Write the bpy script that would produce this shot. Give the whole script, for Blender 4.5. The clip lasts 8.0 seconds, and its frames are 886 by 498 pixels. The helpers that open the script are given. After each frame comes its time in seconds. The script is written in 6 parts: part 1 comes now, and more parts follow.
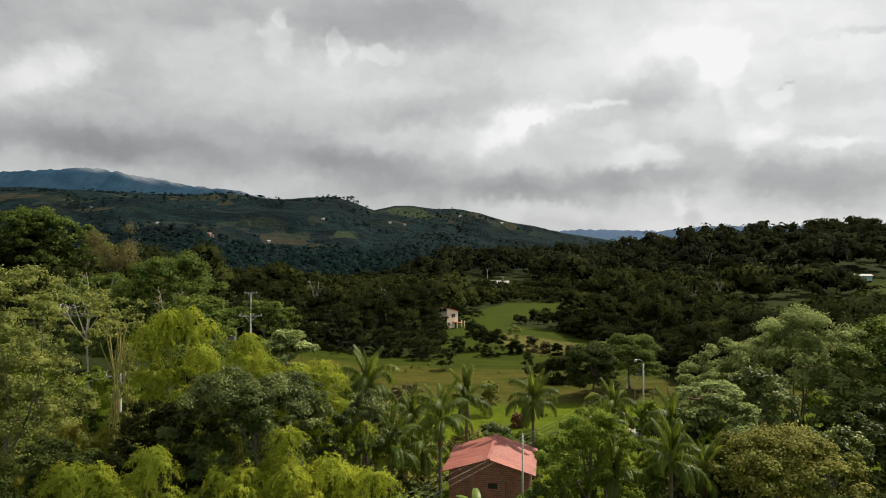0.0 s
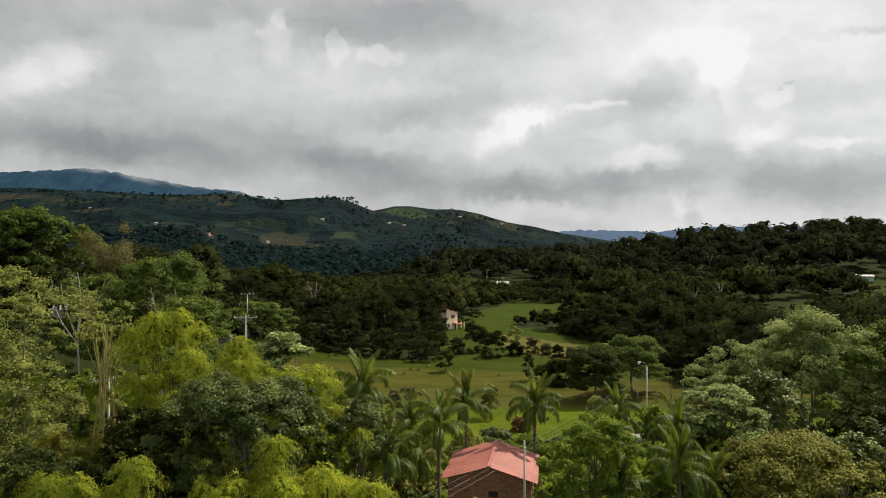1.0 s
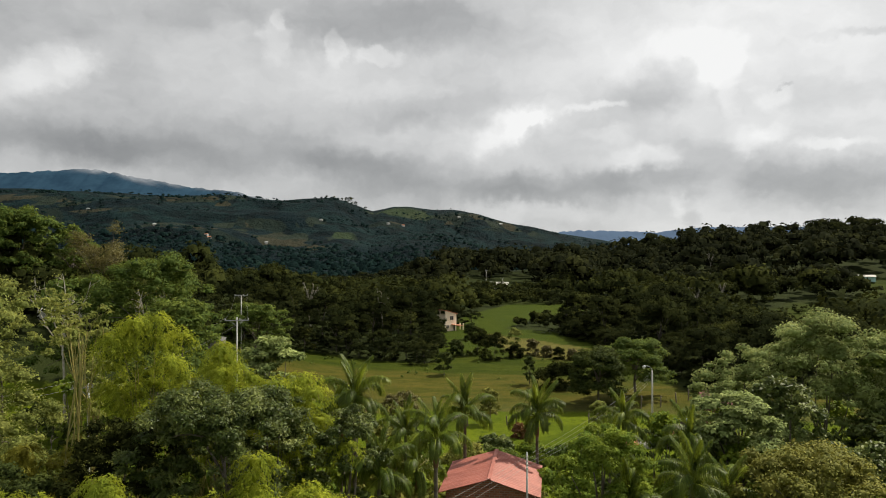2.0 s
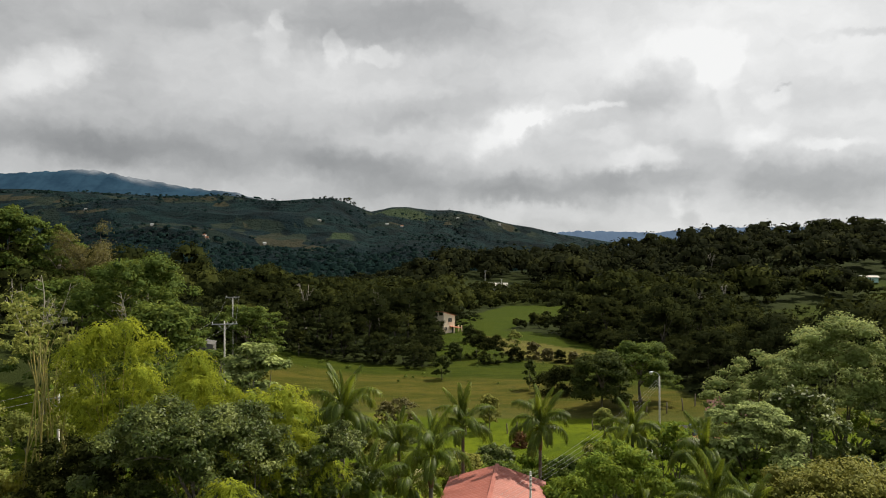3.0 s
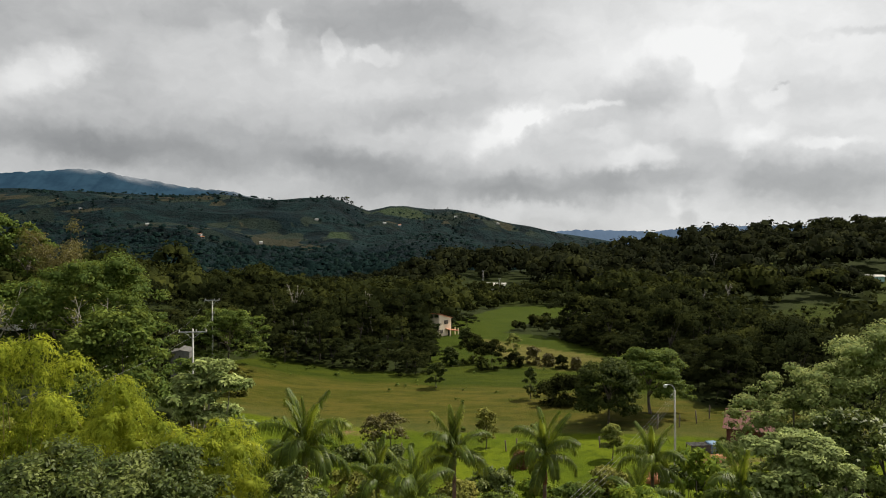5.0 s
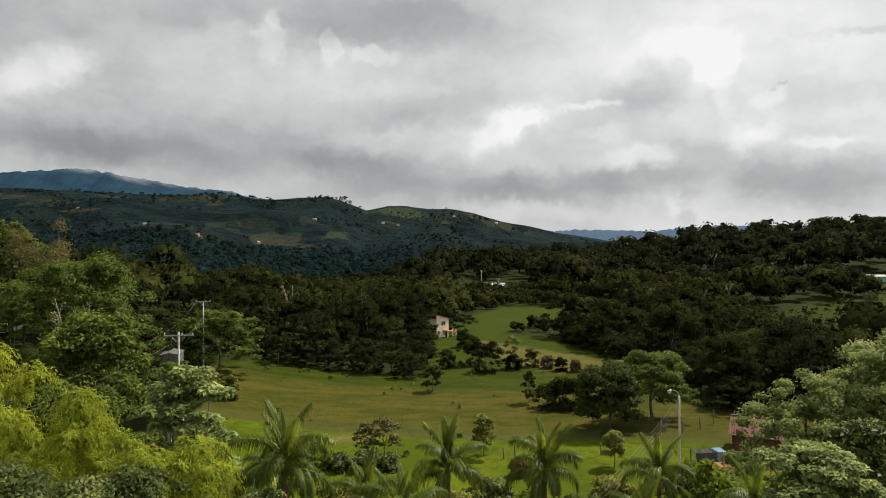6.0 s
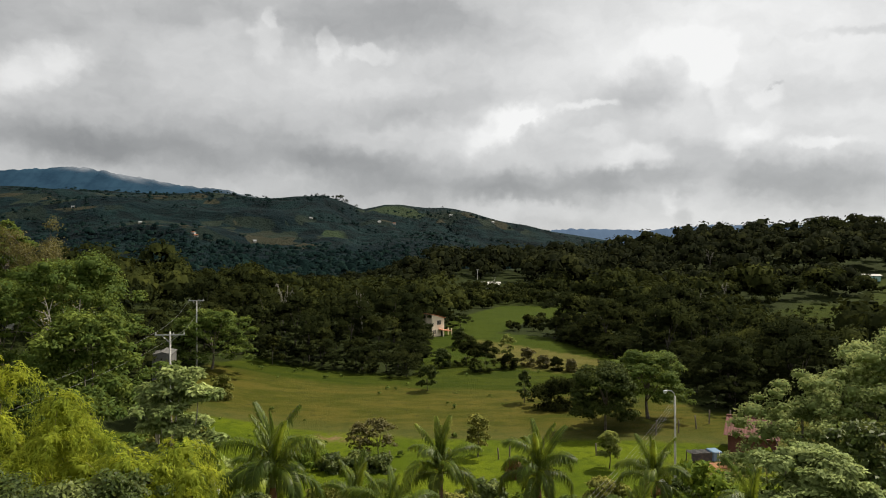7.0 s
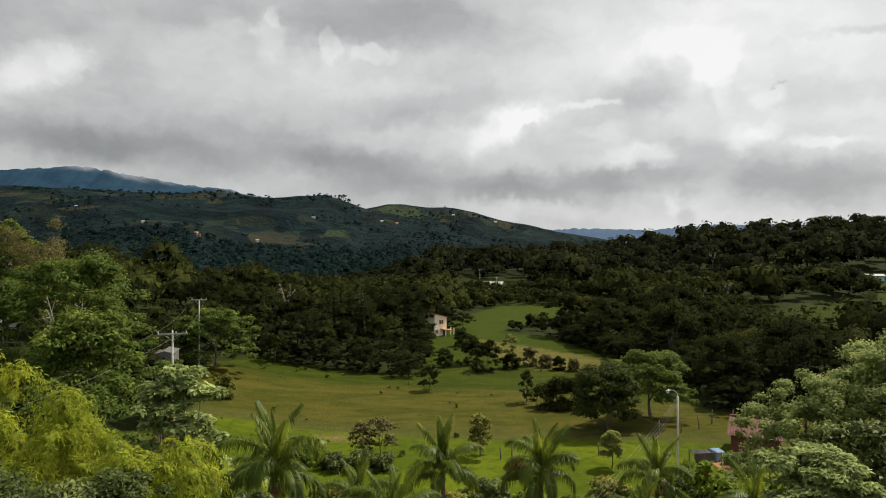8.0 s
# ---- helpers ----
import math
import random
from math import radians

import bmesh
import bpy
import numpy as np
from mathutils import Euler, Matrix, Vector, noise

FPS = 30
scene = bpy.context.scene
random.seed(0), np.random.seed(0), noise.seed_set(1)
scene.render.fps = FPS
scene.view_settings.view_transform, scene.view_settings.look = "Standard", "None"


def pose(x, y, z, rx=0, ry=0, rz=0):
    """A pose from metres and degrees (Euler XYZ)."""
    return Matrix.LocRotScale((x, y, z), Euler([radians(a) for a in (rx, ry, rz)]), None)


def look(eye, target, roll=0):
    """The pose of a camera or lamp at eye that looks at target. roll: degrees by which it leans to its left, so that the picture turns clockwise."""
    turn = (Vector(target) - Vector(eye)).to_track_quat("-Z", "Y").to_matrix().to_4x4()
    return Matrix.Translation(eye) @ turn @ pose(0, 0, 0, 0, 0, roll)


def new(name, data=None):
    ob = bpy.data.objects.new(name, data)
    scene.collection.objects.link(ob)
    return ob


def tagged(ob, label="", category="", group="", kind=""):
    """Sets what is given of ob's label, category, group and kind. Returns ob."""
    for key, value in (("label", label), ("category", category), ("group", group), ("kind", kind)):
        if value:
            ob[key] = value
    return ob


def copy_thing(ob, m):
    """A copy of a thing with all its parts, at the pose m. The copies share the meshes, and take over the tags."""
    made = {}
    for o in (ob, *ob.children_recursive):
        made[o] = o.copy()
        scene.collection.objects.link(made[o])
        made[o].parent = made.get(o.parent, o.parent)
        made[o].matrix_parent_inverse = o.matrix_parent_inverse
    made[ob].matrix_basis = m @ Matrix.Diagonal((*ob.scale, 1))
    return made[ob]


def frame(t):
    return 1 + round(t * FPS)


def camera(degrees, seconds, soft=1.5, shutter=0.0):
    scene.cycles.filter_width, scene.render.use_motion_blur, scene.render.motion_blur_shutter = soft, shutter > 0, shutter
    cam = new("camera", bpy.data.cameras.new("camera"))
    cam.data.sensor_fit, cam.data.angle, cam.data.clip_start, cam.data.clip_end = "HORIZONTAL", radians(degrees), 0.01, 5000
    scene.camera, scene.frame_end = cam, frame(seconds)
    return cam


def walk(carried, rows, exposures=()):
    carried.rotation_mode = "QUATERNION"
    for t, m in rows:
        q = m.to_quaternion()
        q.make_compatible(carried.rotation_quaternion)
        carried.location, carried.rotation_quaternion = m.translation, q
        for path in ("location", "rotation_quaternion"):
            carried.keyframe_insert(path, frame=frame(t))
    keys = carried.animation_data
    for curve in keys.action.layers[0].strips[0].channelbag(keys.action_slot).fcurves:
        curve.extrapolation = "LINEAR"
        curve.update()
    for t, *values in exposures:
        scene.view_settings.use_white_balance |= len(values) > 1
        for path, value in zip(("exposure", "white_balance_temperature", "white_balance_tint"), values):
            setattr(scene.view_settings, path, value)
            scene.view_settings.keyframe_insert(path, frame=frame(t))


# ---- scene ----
cam = camera(65.3, 8.0, soft=1.0)
METRES, EYE, TILT, LEAN, TURN = 20.0, 22.5, 0.0, 0.0, 0.0
ROWS = [
    (0.0, 0.0, 0.0, 0.0, 0.0, 0.0, -0.0),
    (0.5, 0.0016, 0.0402, -0.0009, -0.01, 0.02, 0.01),
    (1.0, 0.0035, 0.0924, -0.0027, -0.03, 0.05, 0.02),
    (1.5, 0.0067, 0.1592, -0.0048, -0.06, 0.07, 0.04),
    (3.0, 0.0198, 0.4276, -0.0064, -0.2, 0.14, 0.08),
    (3.5, 0.0283, 0.5294, -0.0057, -0.24, 0.14, 0.1),
    (4.0, 0.0379, 0.6287, -0.006, -0.28, 0.12, 0.14),
    (4.5, 0.0474, 0.7257, -0.0053, -0.31, 0.09, 0.15),
    (6.0, 0.0744, 0.954, -0.0014, -0.44, 0.05, 0.16),
    (6.5, 0.0801, 0.9784, -0.0012, -0.57, 0.03, 0.13),
    (7.0, 0.0857, 0.9846, -0.0015, -0.73, -0.04, 0.09),
    (7.5, 0.0897, 0.9865, -0.0021, -0.92, -0.05, 0.06),
    (8.0, 0.086, 0.9888, -0.0034, -0.53, -0.07, 0.05),
]
walk(cam, [(t, pose(0, 0, EYE, TILT, LEAN, TURN) @ pose(METRES * x, METRES * y, METRES * z, 90 + pitch, roll, yaw)) for t, x, y, z, yaw, pitch, roll in ROWS])

# ---- node helpers ----
def node(tree, kind, **values):
    """A node with its inputs and properties set; sockets are linked."""
    n = tree.nodes.new(kind)
    for key, value in values.items():
        key = int(key[1:]) if key[0] == "i" and key[1:].isdigit() else key
        if isinstance(key, int) or key.replace("_", " ").title() in n.inputs:
            sock = n.inputs[key if isinstance(key, int) else key.replace("_", " ").title()]
            if isinstance(value, bpy.types.NodeSocket):
                tree.links.new(value, sock)
            else:
                sock.default_value = value
        elif key == "operation":
            n.operation = value
        elif key == "use_clamp":
            n.use_clamp = value
        elif key == "interpolation_type":
            n.interpolation_type = value
        elif key == "data_type":
            n.data_type = value
        elif key == "blend_type":
            n.blend_type = value
        elif key == "attribute_name":
            n.attribute_name = value
    return n


def calc(tree, op, a, b=0.0, clamp=False):
    return node(tree, "ShaderNodeMath", operation=op, use_clamp=clamp, i0=a, i1=b).outputs[0]


def vec(tree, op, a, b=(0, 0, 0)):
    return node(tree, "ShaderNodeVectorMath", operation=op, i0=a, i1=b).outputs[0]


def smooth(tree, x, lo, hi, out_lo=0.0, out_hi=1.0):
    n = node(tree, "ShaderNodeMapRange", interpolation_type="SMOOTHSTEP", i0=x, i1=lo, i2=hi, i3=out_lo, i4=out_hi)
    return n.outputs[0]


def mixc(tree, f, a, b, blend="MIX"):
    n = node(tree, "ShaderNodeMix", data_type="RGBA", blend_type=blend)
    for sock, value in ((n.inputs[0], f), (n.inputs[6], a), (n.inputs[7], b)):
        if isinstance(value, bpy.types.NodeSocket):
            tree.links.new(value, sock)
        else:
            sock.default_value = value if not isinstance(value, tuple) else (*value[:3], 1)
    return n.outputs[2]


def noise_of(tree, vector, scale, detail=4.0, rough=0.55, distortion=0.0):
    return node(tree, "ShaderNodeTexNoise", vector=vector, scale=scale, detail=detail, roughness=rough, distortion=distortion)


# ---- world: cloudy sky, with a high sun ahead and to the right ----
SUN_UP, SUN_AZ = 52.0, 52.0
world = bpy.data.worlds.new("cloudy_sky")
scene.world = world
world.use_nodes = True
wt = world.node_tree
wt.nodes.clear()
sky = node(wt, "ShaderNodeTexSky")
sky.sky_type, sky.sun_disc, sky.altitude = "NISHITA", False, 1500.0
sky.sun_elevation, sky.sun_rotation = radians(SUN_UP), radians(SUN_AZ)
blue = node(wt, "ShaderNodeVectorMath", operation="SCALE", i0=sky.outputs[0])
blue.inputs["Scale"].default_value = 0.1
way = node(wt, "ShaderNodeTexCoord").outputs["Generated"]
axes = node(wt, "ShaderNodeSeparateXYZ", vector=way).outputs
den = calc(wt, "MAXIMUM", calc(wt, "ADD", axes[1], 1.0), 0.02)
flat = node(wt, "ShaderNodeCombineXYZ", i0=calc(wt, "DIVIDE", axes[0], den), i1=calc(wt, "DIVIDE", axes[2], den)).outputs[0]


def dome(u, v):
    """Where the direction (u right, 1 ahead, v up) lies on the flattened sky."""
    d = Vector((u, 1.0, v)).normalized()
    return Vector((d.x / (1 + d.y), d.z / (1 + d.y)))


curl = noise_of(wt, flat, 24.0, 3.0, 0.55).outputs["Color"]
wisp = noise_of(wt, flat, 95.0, 5.0, 0.62).outputs["Color"]
flow = vec(wt, "ADD", flat, vec(wt, "MULTIPLY", vec(wt, "SUBTRACT", curl, (0.5, 0.5, 0.5)), (0.034, 0.022, 0)))
flow = vec(wt, "ADD", flow, vec(wt, "MULTIPLY", vec(wt, "SUBTRACT", wisp, (0.5, 0.5, 0.5)), (0.014, 0.012, 0)))
streak = noise_of(wt, vec(wt, "MULTIPLY", flow, (6.0, 17.0, 1.0)), 1.0, 5.0, 0.5).outputs[0]
billow = noise_of(wt, vec(wt, "MULTIPLY", flow, (22.0, 34.0, 1.0)), 1.0, 6.0, 0.55).outputs[0]
thick = calc(wt, "MULTIPLY_ADD", calc(wt, "SUBTRACT", streak, 0.5), 0.34)
thick.node.inputs[2].default_value = 0.635
thick = calc(wt, "ADD", thick, calc(wt, "MULTIPLY", calc(wt, "SUBTRACT", billow, 0.5), 0.30))
thick = calc(wt, "ADD", thick, smooth(wt, axes[0], -0.05, 0.4, 0.0, 0.14))
banks = [thick]


def cloud(u, v, ru, rv, gain, soft, slope=0.0):
    """One bank of cloud about (u, v), lighter or darker by gain; slope: how it climbs to the right."""
    c = dome(u, v)
    off = vec(wt, "SUBTRACT", flow, (c.x, c.y, 0))
    if slope:
        part_of = node(wt, "ShaderNodeSeparateXYZ", vector=off).outputs
        off = node(wt, "ShaderNodeCombineXYZ", i0=part_of[0], i1=calc(wt, "SUBTRACT", part_of[1], calc(wt, "MULTIPLY", part_of[0], slope))).outputs[0]
    off = vec(wt, "MULTIPLY", off, (2 / ru, 2 / rv, 0))
    far = node(wt, "ShaderNodeVectorMath", operation="LENGTH", i0=off).outputs["Value"]
    banks.append(calc(wt, "ADD", banks[-1], smooth(wt, far, 1 + soft, max(0.0, 1 - soft), 0.0, 0.72 * gain)))


# grey banks
cloud(-0.538, 0.338, 0.245, 0.049, -0.13, 0.80, 0.00)
cloud(-0.015, 0.328, 0.139, 0.038, -0.17, 0.55, 0.00)
cloud(-0.178, 0.333, 0.123, 0.033, -0.10, 0.70, 0.00)
cloud(0.083, 0.314, 0.090, 0.049, -0.09, 0.80, 0.00)
cloud(-0.432, 0.220, 0.057, 0.049, -0.10, 0.80, -0.30)
cloud(-0.587, 0.171, 0.139, 0.026, -0.10, 0.80, -0.10)
cloud(-0.432, 0.148, 0.172, 0.021, -0.16, 0.80, -0.08)
cloud(-0.538, 0.148, 0.131, 0.018, -0.08, 0.90, 0.00)
cloud(-0.195, 0.148, 0.106, 0.021, -0.15, 0.80, -0.25)
cloud(-0.072, 0.108, 0.139, 0.021, -0.17, 0.80, -0.12)
cloud(0.043, 0.081, 0.131, 0.015, -0.10, 0.90, 0.00)
cloud(0.010, 0.211, 0.074, 0.025, -0.13, 0.80, 0.10)
cloud(-0.031, 0.195, 0.098, 0.021, -0.05, 0.90, 0.00)
cloud(-0.101, 0.199, 0.074, 0.033, -0.06, 0.90, 0.00)
cloud(0.157, 0.094, 0.090, 0.020, -0.22, 0.70, 0.05)
cloud(0.280, 0.093, 0.082, 0.021, -0.20, 0.70, 0.10)
cloud(0.206, 0.157, 0.090, 0.028, -0.10, 0.80, 0.10)
cloud(0.353, 0.130, 0.074, 0.028, -0.10, 0.80, 0.00)
cloud(0.304, 0.228, 0.047, 0.034, -0.22, 0.60, 0.20)
cloud(0.333, 0.265, 0.033, 0.033, -0.10, 0.70, 0.00)
cloud(0.582, 0.105, 0.098, 0.028, -0.12, 0.80, 0.10)
cloud(0.509, 0.093, 0.090, 0.025, -0.10, 0.90, 0.00)
cloud(0.627, 0.312, 0.057, 0.006, -0.15, 0.70, -0.05)
cloud(0.492, 0.237, 0.008, 0.003, -0.18, 0.70, 0.00)
cloud(0.182, 0.318, 0.074, 0.041, -0.04, 0.90, 0.00)
cloud(0.541, 0.273, 0.065, 0.049, -0.05, 0.90, 0.00)
cloud(0.623, 0.207, 0.074, 0.033, -0.06, 0.90, 0.00)
cloud(0.263, 0.048, 0.106, 0.015, -0.08, 0.80, 0.00)
cloud(0.590, 0.056, 0.098, 0.018, -0.08, 0.90, 0.00)
cloud(0.363, 0.056, 0.010, 0.020, -0.16, 0.80, 0.00)
cloud(0.124, 0.240, 0.114, 0.033, -0.05, 0.90, 0.00)
cloud(0.304, 0.093, 0.270, 0.041, -0.09, 0.90, 0.00)
cloud(0.574, 0.085, 0.196, 0.041, -0.12, 0.90, 0.00)
cloud(-0.513, 0.134, 0.270, 0.041, -0.10, 0.90, 0.00)
cloud(-0.227, 0.101, 0.180, 0.033, -0.09, 0.90, 0.00)
cloud(0.329, 0.199, 0.098, 0.041, -0.06, 0.90, 0.00)
cloud(0.451, 0.117, 0.090, 0.029, -0.08, 0.90, 0.00)
# towering heads and bright gaps
cloud(0.165, 0.265, 0.172, 0.098, 0.13, 0.90, 0.00)
cloud(-0.064, 0.240, 0.164, 0.049, 0.05, 0.90, 0.00)
cloud(-0.563, 0.266, 0.057, 0.028, 0.20, 0.55, 0.35)
cloud(-0.620, 0.240, 0.041, 0.021, 0.12, 0.60, 0.30)
cloud(-0.530, 0.273, 0.021, 0.020, 0.12, 0.50, 0.00)
cloud(-0.242, 0.305, 0.021, 0.036, 0.13, 0.35, 0.00)
cloud(-0.237, 0.330, 0.011, 0.015, 0.12, 0.35, 0.00)
cloud(-0.285, 0.318, 0.028, 0.011, 0.09, 0.60, 0.00)
cloud(-0.276, 0.265, 0.098, 0.049, 0.06, 0.70, 0.00)
cloud(-0.146, 0.301, 0.016, 0.025, 0.15, 0.30, 0.00)
cloud(-0.136, 0.283, 0.033, 0.020, 0.09, 0.50, 0.00)
cloud(-0.093, 0.283, 0.029, 0.013, 0.15, 0.30, 0.00)
cloud(-0.129, 0.240, 0.082, 0.041, 0.09, 0.80, 0.00)
cloud(-0.178, 0.265, 0.049, 0.025, 0.06, 0.70, 0.00)
cloud(0.096, 0.176, 0.049, 0.023, 0.24, 0.50, 0.50)
cloud(0.120, 0.187, 0.028, 0.013, 0.16, 0.40, 0.50)
cloud(0.083, 0.199, 0.033, 0.011, 0.08, 0.60, 0.00)
cloud(0.051, 0.150, 0.049, 0.016, 0.07, 0.80, 0.00)
cloud(0.296, 0.130, 0.057, 0.016, 0.20, 0.60, 0.10)
cloud(0.243, 0.166, 0.033, 0.010, 0.14, 0.70, 0.00)
cloud(0.251, 0.148, 0.049, 0.011, 0.10, 0.80, 0.00)
cloud(0.222, 0.207, 0.041, 0.006, 0.20, 0.50, 0.00)
cloud(0.149, 0.207, 0.033, 0.010, 0.08, 0.80, 0.00)
cloud(0.365, 0.299, 0.051, 0.021, 0.13, 0.45, 0.00)
cloud(0.401, 0.281, 0.029, 0.033, 0.13, 0.45, 0.00)
cloud(0.417, 0.240, 0.016, 0.036, 0.12, 0.45, 0.00)
cloud(0.386, 0.248, 0.049, 0.041, 0.07, 0.80, 0.00)
cloud(0.455, 0.162, 0.033, 0.018, 0.17, 0.60, 0.30)
cloud(0.562, 0.157, 0.038, 0.007, 0.18, 0.60, 0.00)
cloud(0.480, 0.222, 0.020, 0.013, 0.16, 0.60, 0.00)
cloud(0.263, 0.285, 0.131, 0.057, 0.06, 0.90, 0.00)
cloud(0.509, 0.314, 0.188, 0.065, 0.10, 0.90, 0.00)
cloud(0.607, 0.281, 0.074, 0.033, 0.05, 0.90, 0.00)
cloud(0.394, 0.187, 0.098, 0.020, 0.07, 0.90, 0.00)
cloud(0.541, 0.195, 0.098, 0.020, 0.08, 0.90, 0.00)
cloud(0.325, 0.044, 0.090, 0.013, 0.10, 0.70, 0.00)
cloud(0.149, 0.054, 0.098, 0.011, 0.09, 0.80, 0.00)
cloud(0.353, 0.059, 0.020, 0.011, 0.14, 0.50, 0.00)
cloud(0.451, 0.072, 0.065, 0.016, 0.09, 0.80, 0.00)
cloud(-0.047, 0.166, 0.049, 0.008, 0.06, 0.80, 0.00)
cloud(-0.350, 0.273, 0.065, 0.049, 0.05, 0.90, 0.00)
tone = node(wt, "ShaderNodeValToRGB", fac=banks[-1])
tone.color_ramp.elements[0].position, tone.color_ramp.elements[0].color = 0.12, (0.14, 0.145, 0.15, 1)
tone.color_ramp.elements[1].position, tone.color_ramp.elements[1].color = 0.95, (0.93, 0.93, 0.92, 1)
mid = tone.color_ramp.elements.new(0.5)
mid.color = (0.43, 0.435, 0.435, 1)
cover = smooth(wt, billow, 0.80, 0.70)
shade = mixc(wt, calc(wt, "MULTIPLY", cover, 0.97), blue.outputs[0], tone.outputs[0])
SUN_WAY = Vector((math.sin(radians(SUN_AZ)) * math.cos(radians(SUN_UP)), math.cos(radians(SUN_AZ)) * math.cos(radians(SUN_UP)), math.sin(radians(SUN_UP))))
sunward = node(wt, "ShaderNodeVectorMath", operation="DOT_PRODUCT", i0=way, i1=tuple(SUN_WAY)).outputs["Value"]
wt.links.new(node(wt, "ShaderNodeBackground", color=shade, strength=smooth(wt, sunward, -0.75, 0.0, 0.4, 1.0)).outputs[0], node(wt, "ShaderNodeOutputWorld").inputs[0])

sun = new("sun", bpy.data.lights.new("sun", "SUN"))
sun.data.energy, sun.data.angle, sun.data.color = 5.4, radians(1.0), (1.0, 0.91, 0.74)
sun.matrix_world = look(tuple(SUN_WAY * 400), (0, 0, 0))
scene.view_settings.exposure = 0.0


# ---- materials ----
def material(name):
    m = bpy.data.materials.new(name)
    m.use_nodes = True
    m.node_tree.nodes.clear()
    return m, m.node_tree


def finish(m, shader, bump=None):
    t = m.node_tree
    t.links.new(shader, node(t, "ShaderNodeOutputMaterial").inputs[0])
    return m


def leaf_material(name, dark, light, tip, gloss=0.55, through_light=0.35, sheen=0.25, relief=0.0):
    """Foliage: each leaf its own tint between two greens, boughs and whole plants that differ, and light that shines through."""
    m, t = material(name)
    geo = node(t, "ShaderNodeNewGeometry")
    own = node(t, "ShaderNodeObjectInfo")
    bough = node(t, "ShaderNodeAttribute", attribute_name="bough").outputs["Fac"]
    patch = noise_of(t, geo.outputs["Position"], 0.55, 3.0, 0.6).outputs[0]
    col = mixc(t, geo.outputs["Random Per Island"], dark, light)
    col = mixc(t, smooth(t, patch, 0.5, 0.72, 0.0, 0.7), col, tip)
    # High values darken; crown cores use this to carry inner shade in colour.
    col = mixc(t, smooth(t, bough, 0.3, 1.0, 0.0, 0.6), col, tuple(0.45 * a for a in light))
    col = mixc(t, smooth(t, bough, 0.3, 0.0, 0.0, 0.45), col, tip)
    col = mixc(t, smooth(t, own.outputs["Random"], 0.0, 1.0, 0.0, 0.4), col, dark)
    if relief:
        stand = noise_of(t, geo.outputs["Position"], 0.07 / relief, 3.0, 0.6).outputs[0]
        col = mixc(t, smooth(t, stand, 0.52, 0.68, 0.0, 0.5), col, tuple(1.25 * a for a in tip))
        col = mixc(t, smooth(t, stand, 0.46, 0.36, 0.0, 0.6), col, dark)
    p = node(t, "ShaderNodeBsdfPrincipled", base_color=col, roughness=gloss)
    p.inputs["Specular IOR Level"].default_value = sheen
    if relief:
        twigs = noise_of(t, geo.outputs["Position"], 0.9 / relief, 4.0, 0.7).outputs[0]
        t.links.new(node(t, "ShaderNodeBump", strength=0.5, distance=relief, height=twigs).outputs[0], p.inputs["Normal"])
    tr = node(t, "ShaderNodeBsdfTranslucent", color=mixc(t, 0.4, col, tuple(min(1.0, 1.8 * a) for a in tip)))
    mix = node(t, "ShaderNodeMixShader", i0=through_light, i1=p.outputs[0], i2=tr.outputs[0])
    return finish(m, mix.outputs[0])


def rough_material(name, a, b, scale, roughness=0.85, fine=9.0, bump=0.25, c=None, metal=0.0):
    """A worn surface: two tones in broad stains, fine grain, a third tone in small flecks, and relief."""
    m, t = material(name)
    at = node(t, "ShaderNodeTexCoord").outputs["Object"]
    broad = noise_of(t, at, scale, 5.0, 0.6).outputs[0]
    grain = noise_of(t, at, scale * fine, 6.0, 0.65).outputs[0]
    col = mixc(t, smooth(t, broad, 0.35, 0.65), a, b)
    col = mixc(t, smooth(t, grain, 0.5, 0.7, 0.0, 0.55), col, c or tuple(0.55 * v for v in a))
    bm = node(t, "ShaderNodeBump", strength=bump, distance=0.05, height=grain)
    p = node(t, "ShaderNodeBsdfPrincipled", base_color=col, roughness=roughness, metallic=metal, normal=bm.outputs[0])
    return finish(m, p.outputs[0])


def brick_material(name):
    """Coursed brickwork with sunken mortar, uneven firing and damp stains."""
    m, t = material(name)
    at = node(t, "ShaderNodeSeparateXYZ", vector=node(t, "ShaderNodeTexCoord").outputs["Object"]).outputs
    flat_at = node(t, "ShaderNodeCombineXYZ", i0=at[0], i1=at[2]).outputs[0]
    b = t.nodes.new("ShaderNodeTexBrick")
    t.links.new(flat_at, b.inputs["Vector"])
    for key, value in (("Scale", 1.0), ("Mortar Size", 0.018), ("Brick Width", 0.36), ("Row Height", 0.16), ("Bias", 0.0)):
        b.inputs[key].default_value = value
    b.inputs["Color1"].default_value, b.inputs["Color2"].default_value, b.inputs["Mortar"].default_value = (0.42, 0.15, 0.085, 1), (0.24, 0.09, 0.055, 1), (0.30, 0.24, 0.19, 1)
    stain = noise_of(t, flat_at, 0.9, 5.0, 0.65).outputs[0]
    col = mixc(t, smooth(t, stain, 0.5, 0.7, 0.0, 0.6), b.outputs["Color"], (0.17, 0.075, 0.05))
    bm = node(t, "ShaderNodeBump", strength=0.5, distance=0.02, height=calc(t, "SUBTRACT", 1.0, b.outputs["Fac"]))
    return finish(m, node(t, "ShaderNodeBsdfPrincipled", base_color=col, roughness=0.9, normal=bm.outputs[0]).outputs[0])


